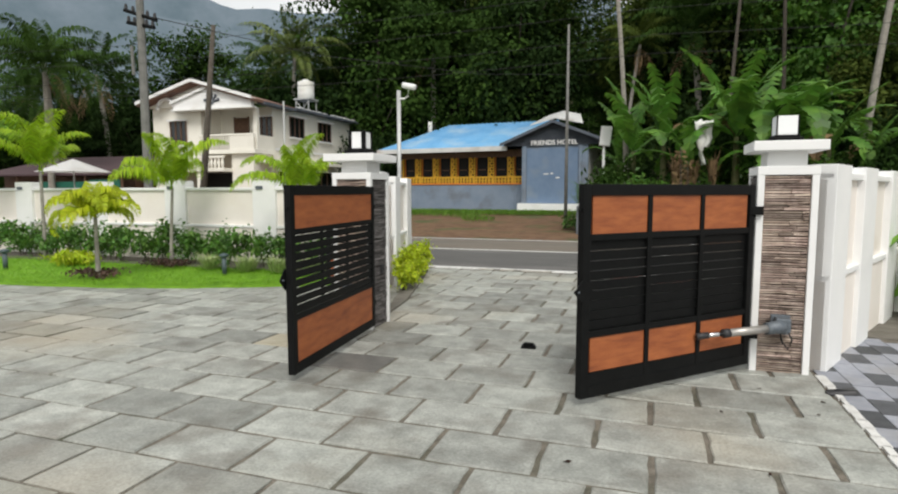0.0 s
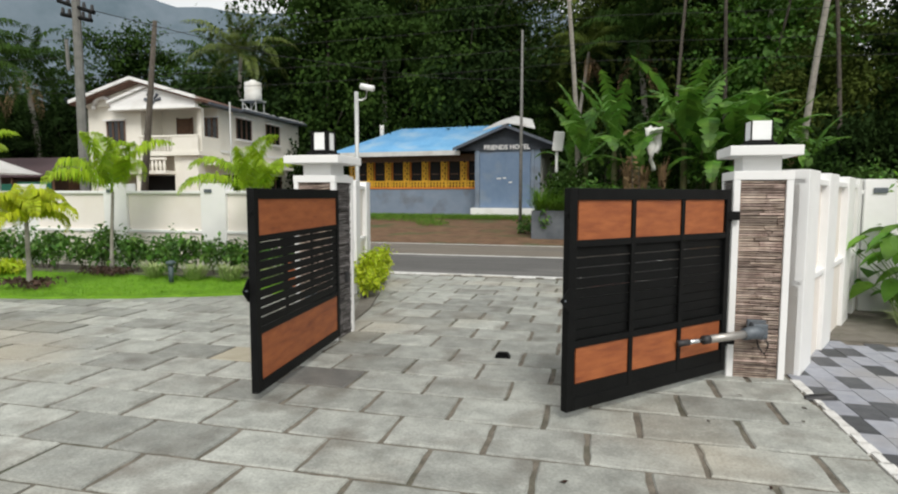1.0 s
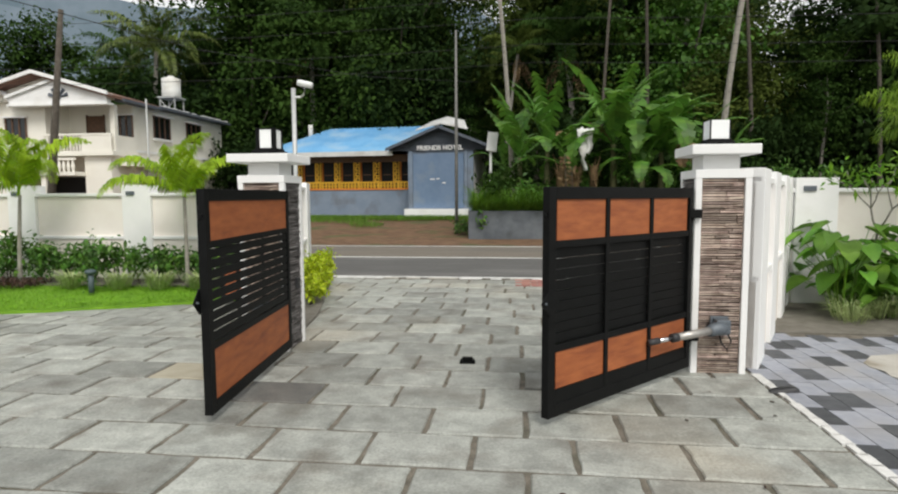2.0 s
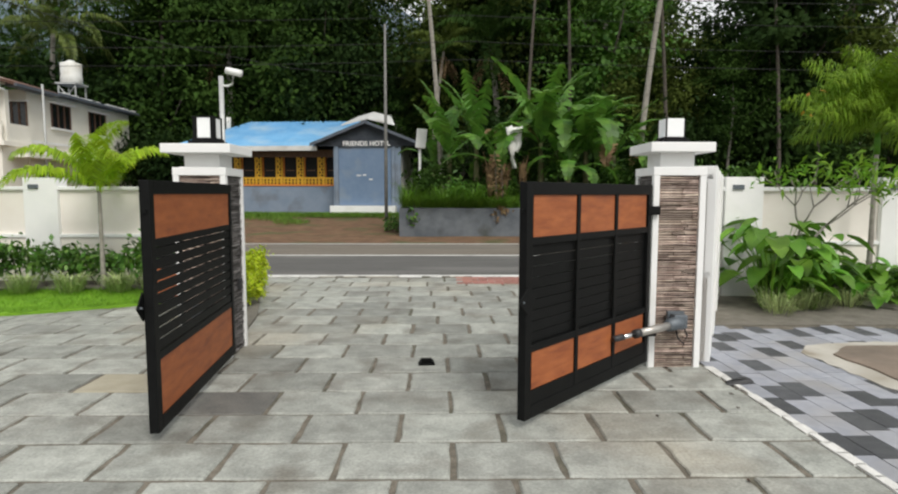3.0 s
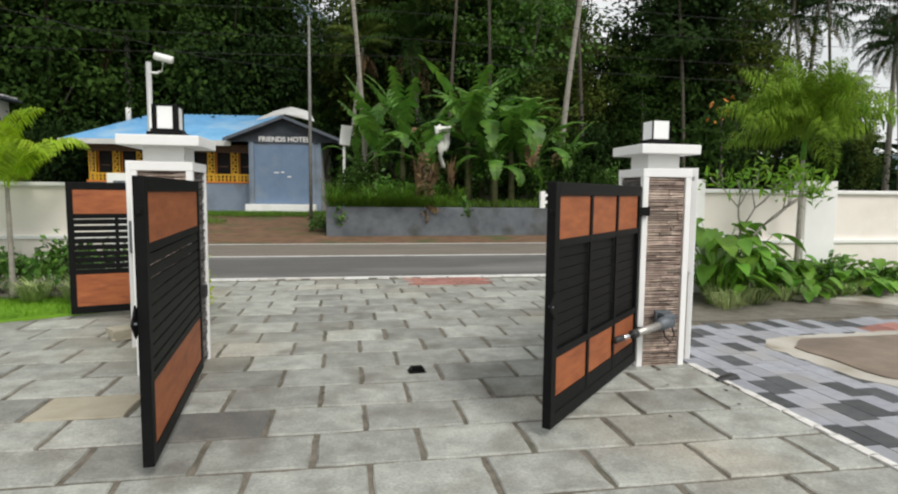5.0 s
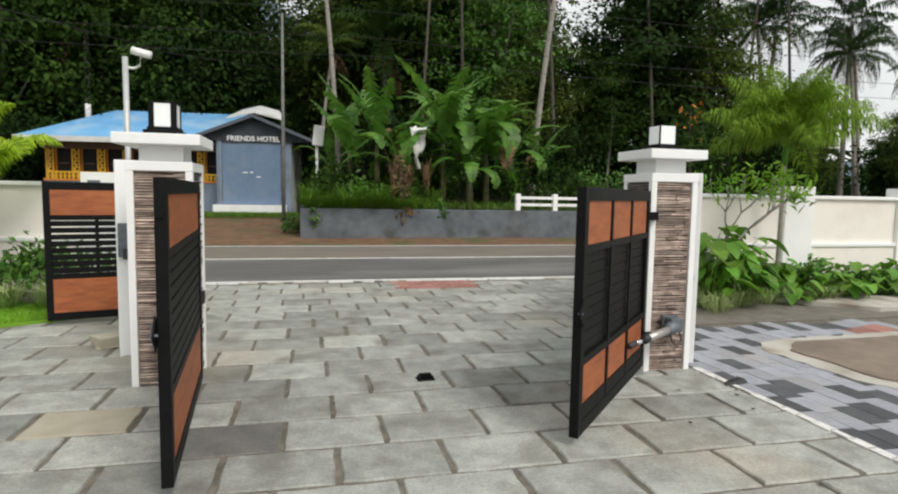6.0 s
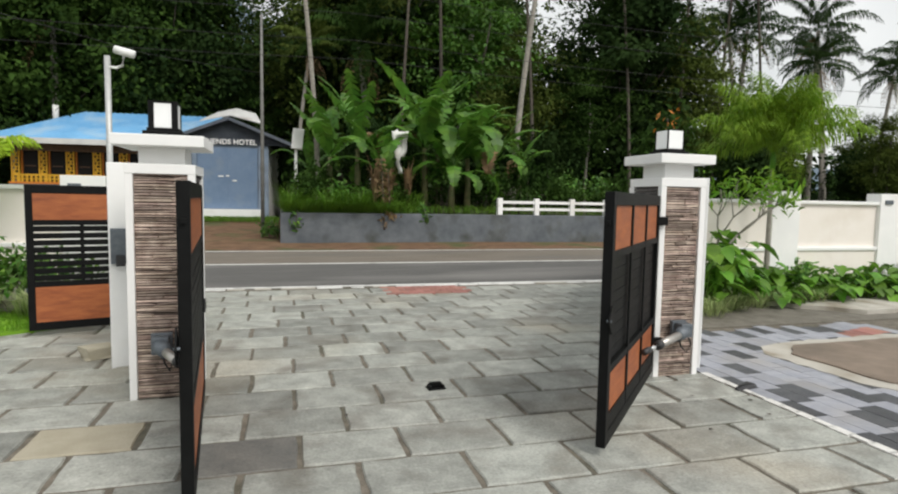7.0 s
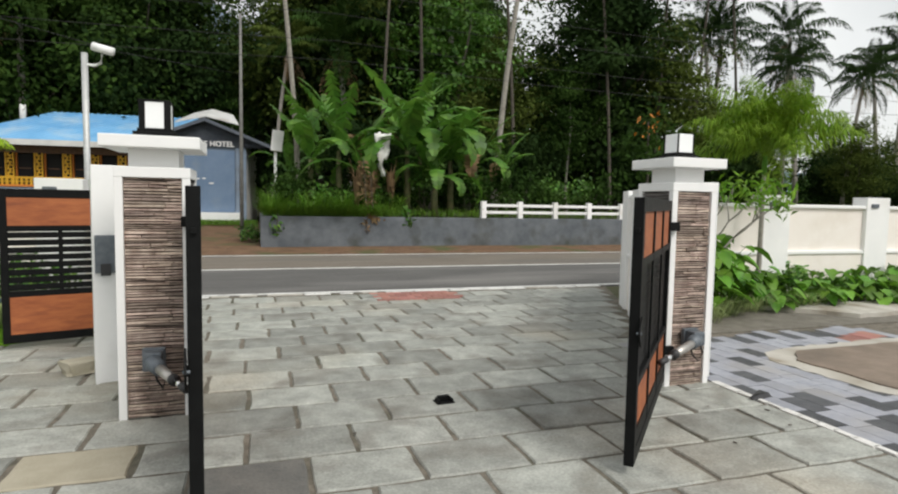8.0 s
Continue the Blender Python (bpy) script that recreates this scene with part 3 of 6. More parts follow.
def gate_pillar(m, w, d, label, seed, over):
    """White pillar with stone strip panels, a stepped cap; origin at the middle of its yard face, on the ground."""
    t = thing("gate_pillar", m, label, "pillar", "gate pillars")
    top = 1.81
    part("core", box(-w / 2 + 0.03, w / 2 - 0.03, 0.03, d - 0.03, -0.05, top - 0.02), "grout", t)
    tr = 0.055
    for sx in (-1, 1):
        for sy in (0, 1):
            x0 = -w / 2 if sx < 0 else w / 2 - tr
            y0 = 0 if sy == 0 else d - tr
            part("corner_trim", box(x0, x0 + tr, y0, y0 + tr, -0.04, top, 0.006), "white", t)
    part("top_trim", box(-w / 2 - 0.003, w / 2 + 0.003, -0.003, d + 0.003, top - 0.075, top, 0.006), "white", t)
    part("neck", box(-w / 2 + 0.08, w / 2 - 0.08, 0.08, d - 0.08, top, top + 0.13, 0.005), "white", t)
    part("cap", box(-w / 2 - over, w / 2 + over, -over, d + over, top + 0.13, top + 0.215, 0.008), "white", t)
    h = top - 0.075
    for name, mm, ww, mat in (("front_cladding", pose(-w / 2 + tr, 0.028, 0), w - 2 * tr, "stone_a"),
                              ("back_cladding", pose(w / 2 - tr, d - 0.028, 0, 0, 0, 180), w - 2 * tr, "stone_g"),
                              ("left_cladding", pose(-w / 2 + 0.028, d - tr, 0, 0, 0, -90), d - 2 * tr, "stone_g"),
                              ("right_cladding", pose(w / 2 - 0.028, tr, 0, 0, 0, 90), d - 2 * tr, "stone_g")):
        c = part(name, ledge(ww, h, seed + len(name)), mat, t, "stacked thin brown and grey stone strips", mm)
        tagged(c, kind="stuff")
    return t


PR = gate_pillar(pose(1.135, 5.735, 0), 0.47, 0.49, "white gate pillar clad with brown stone strips, opener arm on it", 3, 0.05)
PL = gate_pillar(pose(-3.235, 6.09, 0), 0.49, 0.50, "white gate pillar clad with brown stone strips beside the side gate", 17, 0.075)


for p, x in ((PR, -0.235), (PL, 0.235)):
    for z in (0.30, 1.39):
        part("hinge_bracket", box(x - 0.05, x + 0.05, -0.05, -0.004, z, z + 0.075, 0.006), "black", p, "black hinge bracket")


def pillar_lamp(m, bar):
    t = thing("pillar_lamp", m, "square black framed lamp with white opal panes on a pillar cap", "lamp", "pillar lamps")
    part("base", box(-0.14, 0.14, -0.14, 0.14, 0, 0.045, 0.006), "black", t)
    part("foot", box(-0.115, 0.115, -0.115, 0.115, 0.045, 0.07, 0.004), "black", t)
    part("diffuser", box(-0.1, 0.1, -0.1, 0.1, 0.07, 0.262, 0.006), "lampglass", t, "white opal box")
    for sx in (-1, 1):
        for sy in (-1, 1):
            c = 0.104 - bar * 0.5
            part("corner_post", box(sx * c - bar / 2, sx * c + bar / 2, sy * c - bar / 2, sy * c + bar / 2, 0.06, 0.266, 0.002), "black", t)
    if bar > 0.02:
        part("top_frame", box(-0.106, 0.106, -0.106, 0.106, 0.263, 0.275, 0.003), "black", t)
    return t


pillar_lamp(pose(1.135, 5.98, 2.025, 0, 0, 3) @ Matrix.Scale(0.87, 4), 0.014)
pillar_lamp(pose(-3.235, 6.34, 2.025), 0.042)

# ---------------------------------------------------------------- gates


def gate_leaf(name, m, length, label, flip, gap):
    """A leaf with its hinge at the origin, running along +x; the street face looks to +y if flip is 1, to -y if -1."""
    t = thing(name, m, label, "gate", "double gate")
    z0, z1, th = 0.06, 1.65, 0.03
    s = flip
    part("hinge_stile", box(0.0, 0.065, -th, th, z0, z1, 0.004), "black", t)
    part("lock_stile", box(length - 0.075, length, -th, th, z0, z1, 0.004), "black", t)
    part("top_rail", box(0.065, length - 0.075, -th, th, z1 - 0.085, z1, 0.004), "black", t)
    part("bottom_rail", box(0.065, length - 0.075, -th, th, z0, z0 + 0.09, 0.004), "black", t)
    part("upper_rail", box(0.065, length - 0.075, -th + 0.004, th - 0.004, 1.235, 1.285, 0.003), "black", t)
    part("lower_rail", box(0.065, length - 0.075, -th + 0.004, th - 0.004, 0.515, 0.565, 0.003), "black", t)
    inner = length - 0.14
    for i in (1, 2):
        x = 0.065 + inner * i / 3
        y = sorted((-s * (th - 0.002), -s * 0.013))
        part("mullion", box(x - 0.022, x + 0.022, y[0], y[1], z0 + 0.085, z1 - 0.08, 0.003), "black", t)
    part("kick_plate", box(0.066, length - 0.076, *sorted((-s * 0.024, -s * 0.006)), z0 + 0.08, 0.25), "black", t)
    for za, zb, name2 in ((1.283, 1.567, "upper_panel"), (0.15, 0.517, "lower_panel")):
        part(name2, box(0.075, length - 0.085, *sorted((s * 0.004, s * 0.021)), za, zb, 0.003), "wood", t, "orange brown wooden board")
        for i in range(3):
            xa, xb = 0.065 + inner * i / 3 + 0.024, 0.065 + inner * (i + 1) / 3 - 0.024
            part("inner_panel", box(xa, xb, *sorted((-s * 0.003, -s * 0.016)), max(za, 0.252), zb, 0.002), "wood", t, "orange brown wooden board")
    n = 9
    for i in range(n):
        za = 0.567 + (1.233 - 0.567) * i / n
        zb = 0.567 + (1.233 - 0.567) * (i + 1) / n
        part("slat", box(0.067, length - 0.077, *sorted((s * 0.0, s * 0.02)), za + gap, zb - gap, 0.003), "black", t)
    for z in (0.32, 1.42):
        part("hinge", tube([(-0.03, 0, z - 0.05), (-0.03, 0, z + 0.05)], 0.02, 8), "black", t, smooth=True)
        part("hinge_plate", box(-0.075, 0.02, -0.012, 0.012, z - 0.025, z + 0.025, 0.002), "black", t)
    bm = box(-0.065, 0.065, *sorted((-s * 0.034, -s * 0.044)), -0.065, 0.065, 0.003)
    bmesh.ops.rotate(bm, verts=bm.verts, matrix=Euler((0, radians(45), 0)).to_matrix())
    bmesh.ops.translate(bm, verts=bm.verts, vec=(length - 0.005, 0, 0.87))
    part("latch_plate", bm, "black", t, "square latch plate set on its corner")
    part("bolt", tube([(length + 0.045, -s * 0.05, 0.87), (length + 0.045, -s * 0.02, 0.87)], 0.008, 8), "grey_metal", t)
    part("stop_bolt", box(length - 0.03, length + 0.018, -0.012, 0.012, 1.45, 1.475, 0.002), "black", t)
    return t


# each leaf half way through its slow swing
LHINGE, RHINGE = (-2.965, 6.06), (0.865, 5.745)
la = math.degrees(math.atan2(4.13 - LHINGE[1], -2.79 - LHINGE[0]))
ra = math.degrees(math.atan2(4.31 - RHINGE[1], -0.48 - RHINGE[0]))
gate_leaf("gate_leaf", pose(LHINGE[0], LHINGE[1], 0, 0, 0, la), 1.92, "black steel gate leaf with orange wood boards and slats, half open", 1, 0.0065)
gate_leaf("gate_leaf", pose(RHINGE[0], RHINGE[1], 0, 0, 0, ra), 1.93, "black steel gate leaf with orange wood boards, open, opener arm attached", -1, 0.0018)


def opener(bracket, hit, label):
    """Swing gate opener: housing on the pillar, tube, collar, rod and fork at the gate."""
    a, b = Vector(bracket), Vector(hit)
    d = (b - a).normalized()
    L = (b - a).length
    t = thing("gate_opener", pose(0, 0, 0), label, "gate opener", "gate openers")
    part("wall_plate", box(a.x - 0.075, a.x + 0.075, a.y + 0.085, a.y + 0.125, a.z - 0.085, a.z + 0.085, 0.006), "grey_metal", t)
    part("housing", tube([a + Vector((0, 0.09, 0)), a + Vector((0, 0.02, 0.0)), a + d * 0.16], [0.055, 0.062, 0.05], 12), "grey_metal", t, smooth=True)
    part("motor_cap", box(a.x - 0.055, a.x + 0.065, a.y - 0.02, a.y + 0.085, a.z - 0.05, a.z + 0.075, 0.015), "grey_metal", t)
    part("arm_tube", tube([a + d * 0.13, a + d * L * 0.64], 0.034, 14), "tube", t, smooth=True)
    part("collar", tube([a + d * L * 0.63, a + d * L * 0.70], 0.038, 14), "plastic", t, smooth=True)
    part("rod", tube([a + d * L * 0.69, a + d * L * 0.90], 0.02, 12), "chrome", t, smooth=True)
    part("fork", tube([a + d * L * 0.87, a + d * L * 1.0], 0.027, 10), "plastic", t, smooth=True)
    pts = [a + Vector((0.05, 0.03, -0.04)), a + Vector((0.085, 0.03, -0.12)), a + Vector((0.06, 0.05, -0.2)), a + Vector((0.02, 0.08, -0.15)), a + Vector((0.0, 0.09, -0.06))]
    part("cable", tube(pts, 0.008, 6), "cable", t, smooth=True)
    return t


def on_leaf(hinge, ang, along, off, z):
    c, s = math.cos(radians(ang)), math.sin(radians(ang))
    return (hinge[0] + c * along - s * off, hinge[1] + s * along + c * off, z)


opener((1.12, 5.60, 0.44), on_leaf(RHINGE, ra, 0.72, 0.055, 0.40), "grey gate opener arm bolted to the stone clad pillar")
opener((-3.24, 5.955, 0.44), on_leaf(LHINGE, la, 0.66, -0.055, 0.40), "grey gate opener arm with black cable loop on the pillar")

gs = thing("gate_stop", pose(-1.115, 5.86, 0.0, 0, 0, 4), "small black iron gate stop set in the paving", "gate stop")
part("plate", box(-0.075, 0.075, -0.055, 0.055, 0.0, 0.012, 0.003), "black", gs)
part("block", box(-0.05, 0.05, 0.0, 0.04, 0.012, 0.05, 0.006), "black", gs)
for s in (-1, 1):
    part("lug", box(s * 0.055 - 0.01, s * 0.055 + 0.01, -0.045, 0.04, 0.012, 0.035, 0.003), "black", gs)

for x, y, s in ((-2.995, 6.36, 1), (0.893, 5.98, -1)):
    pc = thing("photocell", pose(x, y, 0.62), "small black gate photocell on the pillar side", "sensor", "photocells")
    part("body", box(*sorted((0.0, s * 0.035)), -0.03, 0.03, 0.0, 0.11, 0.006), "plastic", pc)
    part("lens", box(*sorted((s * 0.035, s * 0.039)), -0.018, 0.018, 0.035, 0.085, 0.001), "glass", pc)

# ---------------------------------------------------------------- boundary walls


def wall_run(name, a, b, thick, piers, label, top=1.68, ptop=1.83, lights=True):
    """A wall whose yard face runs from a to b with its thickness to the left of that way: cream panels, white rails, ledge and piers."""
    a, b = Vector((*a, 0)), Vector((*b, 0))
    L = (b - a).length
    ang = math.degrees(math.atan2(b.y - a.y, b.x - a.x))
    t = thing(name, pose(a.x, a.y, 0, 0, 0, ang), label, "wall", "", "structure")
    part("panel", box(0, L, 0.03, thick - 0.03, -0.05, top - 0.06), "cream", t, "cream painted wall panel")
    part("plinth", box(0, L, 0.0, thick, -0.05, 0.80), "cream", t)
    part("ledge", box(0, L, -0.03, thick + 0.03, 0.80, 0.86, 0.01), "white", t)
    part("coping", box(0, L, -0.025, thick + 0.025, top - 0.06, top, 0.01), "white", t)
    for p in piers:
        w = 0.29
        pr = part("pier", box(max(0, p - w), min(L, p + w), -0.045, thick + 0.045, -0.05, ptop, 0.008), "white", t)
        if lights and w < p < L:
            part("wall_light", box(p - 0.19, p - 0.02, -0.075, -0.04, ptop - 0.19, ptop - 0.115, 0.01), "grey_metal", pr, "small dark bulkhead light")
    return t


wall_run("wall_front_right", (3.2, 9.45), (34, 9.45), 0.2, [0.43, 2.84, 5.25, 7.66, 10.07, 12.5, 14.9, 17.3, 19.7, 22.1, 24.5], "cream boundary wall with white piers and coping")
wall_run("wall_front_left", (-34, 10.85), (-4.75, 10.85), 0.2, [26.15, 23.75, 21.35, 18.95, 16.55, 14.1, 11.7, 9.3, 28.9], "cream boundary wall with white piers and coping")
# splayed wing walls between the gate pillars and the road
wall_run("wall_splay_right", (1.50, 5.92), (3.36, 9.62), 0.2, [0.25, 1.45, 2.9, 3.9], "white and cream wing wall of the gate recess", 1.76, 1.83, False)
wall_run("wall_splay_left", (-4.72, 10.9), (-4.20, 8.95), 0.2, [0.3, 1.8], "white and cream wing wall of the gate recess", 1.76, 1.84, False)

sp = thing("intercom_pier", pose(-3.64, 7.36, 0, 0, 0, 14), "plain white pier with grey intercom box by the side gate", "pier", "", "structure")
part("shaft", box(-0.27, 0.22, -0.22, 0.22, -0.05, 1.86, 0.008), "white", sp)
part("link", box(0.06, 0.27, -1.0, -0.2, -0.05, 1.78, 0.006), "white", sp)
ic = part("intercom", box(-0.255, -0.10, -0.262, -0.222, 0.95, 1.27, 0.008), "grey_metal", sp, "grey intercom box")
part("keypad", box(-0.215, -0.14, -0.29, -0.262, 0.93, 1.03, 0.006), "plastic", ic)
part("camera_eye", box(0.225, 0.26, -0.06, 0.02, 1.42, 1.52, 0.006), "plastic", sp)

side = thing("side_gate", pose(-4.08, 8.83, 0, 0, 0, 196), "open black steel pedestrian gate with orange boards and slats", "gate")
L = 0.98
part("hinge_stile", box(0, 0.06, -0.025, 0.025, 0.06, 1.66, 0.004), "black", side)
part("lock_stile", box(L - 0.07, L, -0.025, 0.025, 0.06, 1.66, 0.004), "black", side)
part("top_rail", box(0.06, L - 0.07, -0.025, 0.025, 1.57, 1.66, 0.004), "black", side)
part("bottom_rail", box(0.06, L - 0.07, -0.025, 0.025, 0.06, 0.15, 0.004), "black", side)
part("upper_rail", box(0.06, L - 0.07, -0.02, 0.02, 1.22, 1.28), "black", side)
part("lower_rail", box(0.06, L - 0.07, -0.02, 0.02, 0.54, 0.60), "black", side)
part("mullion", box(0.44, 0.48, -0.02, 0.005, 0.15, 1.57), "black", side)
for za, zb, nm in ((1.275, 1.575, "upper_panel"), (0.145, 0.545, "lower_panel")):
    part(nm, box(0.055, L - 0.065, 0.003, 0.019, za, zb), "wood", side, "orange brown wooden board")
for i in range(8):
    za = 0.60 + 0.62 * i / 8
    part("slat", box(0.06, L - 0.07, 0.0, 0.014, za + 0.008, za + 0.0775 - 0.008, 0.003), "black", side)

cc = thing("cctv_pole", pose(-4.84, 11.2, 0), "slim grey steel pole carrying a white security camera", "camera pole")
part("pole", tube([(0, 0, -0.03), (0, 0, 3.62)], 0.042, 14), "galv", cc, smooth=True)
part("arm", tube([(0, 0, 3.46), (0.13, -0.02, 3.45), (0.21, -0.03, 3.49), (0.23, -0.03, 3.62)], 0.02, 10), "white", cc, smooth=True)
cb = part("camera_body", tube([(0.13, -0.03, 3.70), (0.14, -0.035, 3.70), (0.34, -0.06, 3.65), (0.345, -0.06, 3.648)], [0.03, 0.05, 0.05, 0.04], 14), "white", cc, "white bullet camera", smooth=True)
part("sunshield", tube([(0.11, -0.03, 3.718), (0.38, -0.066, 3.652)], 0.058, 12), "white", cb, "white sunshield over the camera", smooth=True)

# ---------------------------------------------------------------- across the road: the hotel


def slope(name, a, b, c, d, mat, parent, thick=0.06, label=""):
    """A thin sloping sheet through four corners."""
    bm = bmesh.new()
    up = [bm.verts.new(p) for p in (a, b, c, d)]
    lo = [bm.verts.new((p[0], p[1], p[2] - thick)) for p in (a, b, c, d)]
    bm.faces.new(up)
    bm.faces.new(lo[::-1])
    for i in range(4):
        j = (i + 1) % 4
        bm.faces.new((up[i], lo[i], lo[j], up[j]))
    bmesh.ops.recalc_face_normals(bm, faces=bm.faces[:])
    return part(name, bm, mat, parent, label)


hotel = thing("hotel_building", pose(-6.45, 31.4, 0.0, 0, 0, -5), "single storey blue hotel with blue sheet roof and yellow window band", "building")
# gable room, x 0..3.5, front at y 0
part("front_wall", box(0, 3.5, 0.0, 0.18, 0.4, 4.0), "bluewall", hotel)
part("side_wall", box(3.32, 3.5, 0.18, 6.0, 0.4, 4.0), "whitesheet", hotel, "stained pale side wall")
part("side_wall", box(0.0, 0.18, 0.18, 6.0, 0.4, 4.0), "bluewall", hotel)
sh = part("shutter", box(0.28, 3.0, -0.05, -0.003, 0.95, 3.82), "shutter", hotel, "closed blue metal shutter")
for x in (0.28, 1.63, 2.95):
    part("stile", box(x, x + 0.05, -0.062, -0.05, 0.97, 3.8), "shutter", sh)
for x0, x1, z in ((1.22, 1.46, 2.46), (1.56, 1.72, 2.48), (1.86, 2.06, 2.26)):
    part("notice", box(x0, x1, -0.072, -0.062, z, z + 0.06), "letter", sh, "faint white lettering")
part("jamb", box(0.1, 0.26, -0.08, 0.0, 0.9, 3.95), "bluewall", hotel)
part("jamb", box(3.05, 3.2, -0.08, 0.0, 0.9, 3.95), "bluewall", hotel)
part("step", box(-0.1, 3.3, -0.5, 0.0, 0.35, 0.93, 0.02), "white", hotel, "white painted front step")
bm = bmesh.new()
q = [bm.verts.new(p) for p in ((-0.9, -0.1, 3.98), (4.4, -0.1, 3.98), (4.4, -0.1, 4.15), (1.75, -0.1, 5.12), (-0.9, -0.1, 4.15))]
bm.faces.new(q)
bmesh.ops.solidify(bm, geom=bm.faces[:], thickness=0.12)
part("gable", bm, "fascia", hotel, "dark grey blue gable end")
slope("gable_roof", (-1.1, -0.4, 4.12), (1.75, -0.4, 5.25), (1.75, 6.2, 5.25), (-1.1, 6.2, 4.12), "fascia", hotel)
slope("gable_roof", (4.6, -0.4, 4.12), (4.6, 6.2, 4.12), (1.75, 6.2, 5.25), (1.75, -0.4, 5.25), "fascia", hotel)
for a, b in (((-1.12, 4.06), (1.75, 5.2)), ((1.75, 5.2), (4.62, 4.06))):
    slope("barge_board", (a[0], -0.44, a[1] + 0.06), (b[0], -0.44, b[1] + 0.06), (b[0], -0.40, b[1] + 0.06), (a[0], -0.40, a[1] + 0.06), "fascia", hotel, 0.16)
slope("ridge_sheet", (0.35, 0.3, 5.12), (1.75, 0.1, 5.42), (1.75, 1.9, 5.98), (0.9, 1.9, 5.75), "whitesheet", hotel, 0.06, "white roof sheet over the ridge")
slope("ridge_sheet", (1.76, 0.1, 5.42), (3.15, 0.3, 5.12), (2.7, 1.9, 5.75), (1.76, 1.9, 5.98), "whitesheet", hotel, 0.06, "white roof sheet over the ridge")
# sign
sg = bpy.data.curves.new("sign_text", 'FONT')
sg.body, sg.size, sg.extrude, sg.align_x = "FRIENDS HOTEL", 0.335, 0.012, 'CENTER'
sg.offset, sg.space_character = 0.008, 1.02
so = new("sign_lettering", sg)
sg.materials.append(M["letter"])
place(so, pose(1.75, -0.13, 4.0, 90, 0, 0) @ Matrix.Diagonal((1.0, 1.0, 1.0, 1)), hotel)
tagged(so, "white painted sign lettering")
# wing with the yellow window band, x -8.2..0
part("lower_wall", box(-8.2, 0.0, 1.1, 1.3, 0.3, 2.02), "bluewall", hotel)
part("orange_rail", box(-8.2, 0.0, 1.06, 1.1, 1.96, 2.06), "orange", hotel, "orange painted rail")
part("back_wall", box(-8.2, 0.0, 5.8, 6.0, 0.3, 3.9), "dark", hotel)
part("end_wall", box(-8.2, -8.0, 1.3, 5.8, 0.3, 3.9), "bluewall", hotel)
# sheet coloured as the unlit room, closing off the wing
part("recess", box(-8.0, -0.02, 1.5, 1.6, 2.0, 3.9), "dark", hotel, "near black sheet painted as interior shade behind the openings")
part("eave_beam", box(-8.2, 0.0, 1.08, 1.3, 3.5, 3.9), "brownwood", hotel)
nw = 7
for i in range(nw):
    x0 = -8.1 + i * 1.155
    # each opening is filled by a sheet painted as inside shade
    w = part("window", box(x0 + 0.33, x0 + 1.10, 1.34, 1.38, 2.42, 3.5), "dark", hotel, "near black sheet painted as shade in a window opening")
    part("frame", box(x0 + 0.36, x0 + 0.42, 1.26, 1.34, 2.42, 3.5), "orange", w)
    part("frame", box(x0 + 1.10, x0 + 1.155, 1.26, 1.34, 2.42, 3.5), "orange", w)
    part("table_edge", box(x0 + 0.48, x0 + 0.95, 1.30, 1.336, 2.78, 2.83), "brownwood", w)
    bm = bmesh.new()
    for k in range(7):
        z = 2.42 + k * 0.155
        box(x0 + 0.03, x0 + 0.33, 1.12, 1.17, z, z + 0.05, 0, bm)
        box(x0 + 0.09 + 0.06 * (k % 2), x0 + 0.16 + 0.06 * (k % 2), 1.12, 1.17, z + 0.05, z + 0.155, 0, bm)
    box(x0 + 0.0, x0 + 0.05, 1.1, 1.18, 2.06, 3.5, 0, bm)
    box(x0 + 0.31, x0 + 0.36, 1.1, 1.18, 2.06, 3.5, 0, bm)
    part("lattice", bm, "yellow", hotel, "yellow pierced screen")
    bm = bmesh.new()
    box(x0 + 0.0, x0 + 1.155, 1.1, 1.16, 2.33, 2.42, 0, bm)
    for k in range(6):
        box(x0 + 0.19 * k + 0.03, x0 + 0.19 * k + 0.12, 1.1, 1.15, 2.06, 2.34, 0, bm)
    box(x0 + 0.0, x0 + 1.155, 1.1, 1.15, 2.17, 2.22, 0, bm)
    part("balustrade", bm, "yellow", hotel, "yellow pierced balustrade")
slope("wing_roof", (-9.0, 0.2, 4.0), (-0.9, 0.2, 4.05), (1.0, 4.2, 5.75), (-6.0, 4.2, 5.75), "bluesheet", hotel, 0.05, "blue corrugated roof sheet")
slope("hip_roof", (-9.0, 0.2, 4.0), (-6.0, 4.2, 5.75), (-6.0, 4.3, 5.75), (-9.0, 8.2, 4.0), "bluesheet", hotel, 0.05)
slope("back_roof", (-6.0, 4.2, 5.75), (1.0, 4.2, 5.75), (-0.5, 8.2, 4.0), (-9.0, 8.2, 4.0), "bluesheet", hotel, 0.05)
for i in range(26):
    f = i / 25
    slope("roof_rib", (-8.9 + 8.0 * f, 0.22, 4.045), (-8.86 + 8.0 * f, 0.22, 4.045), (-5.94 + 6.9 * f, 4.15, 5.775), (-5.98 + 6.9 * f, 4.15, 5.775), "bluesheet", hotel, 0.03)
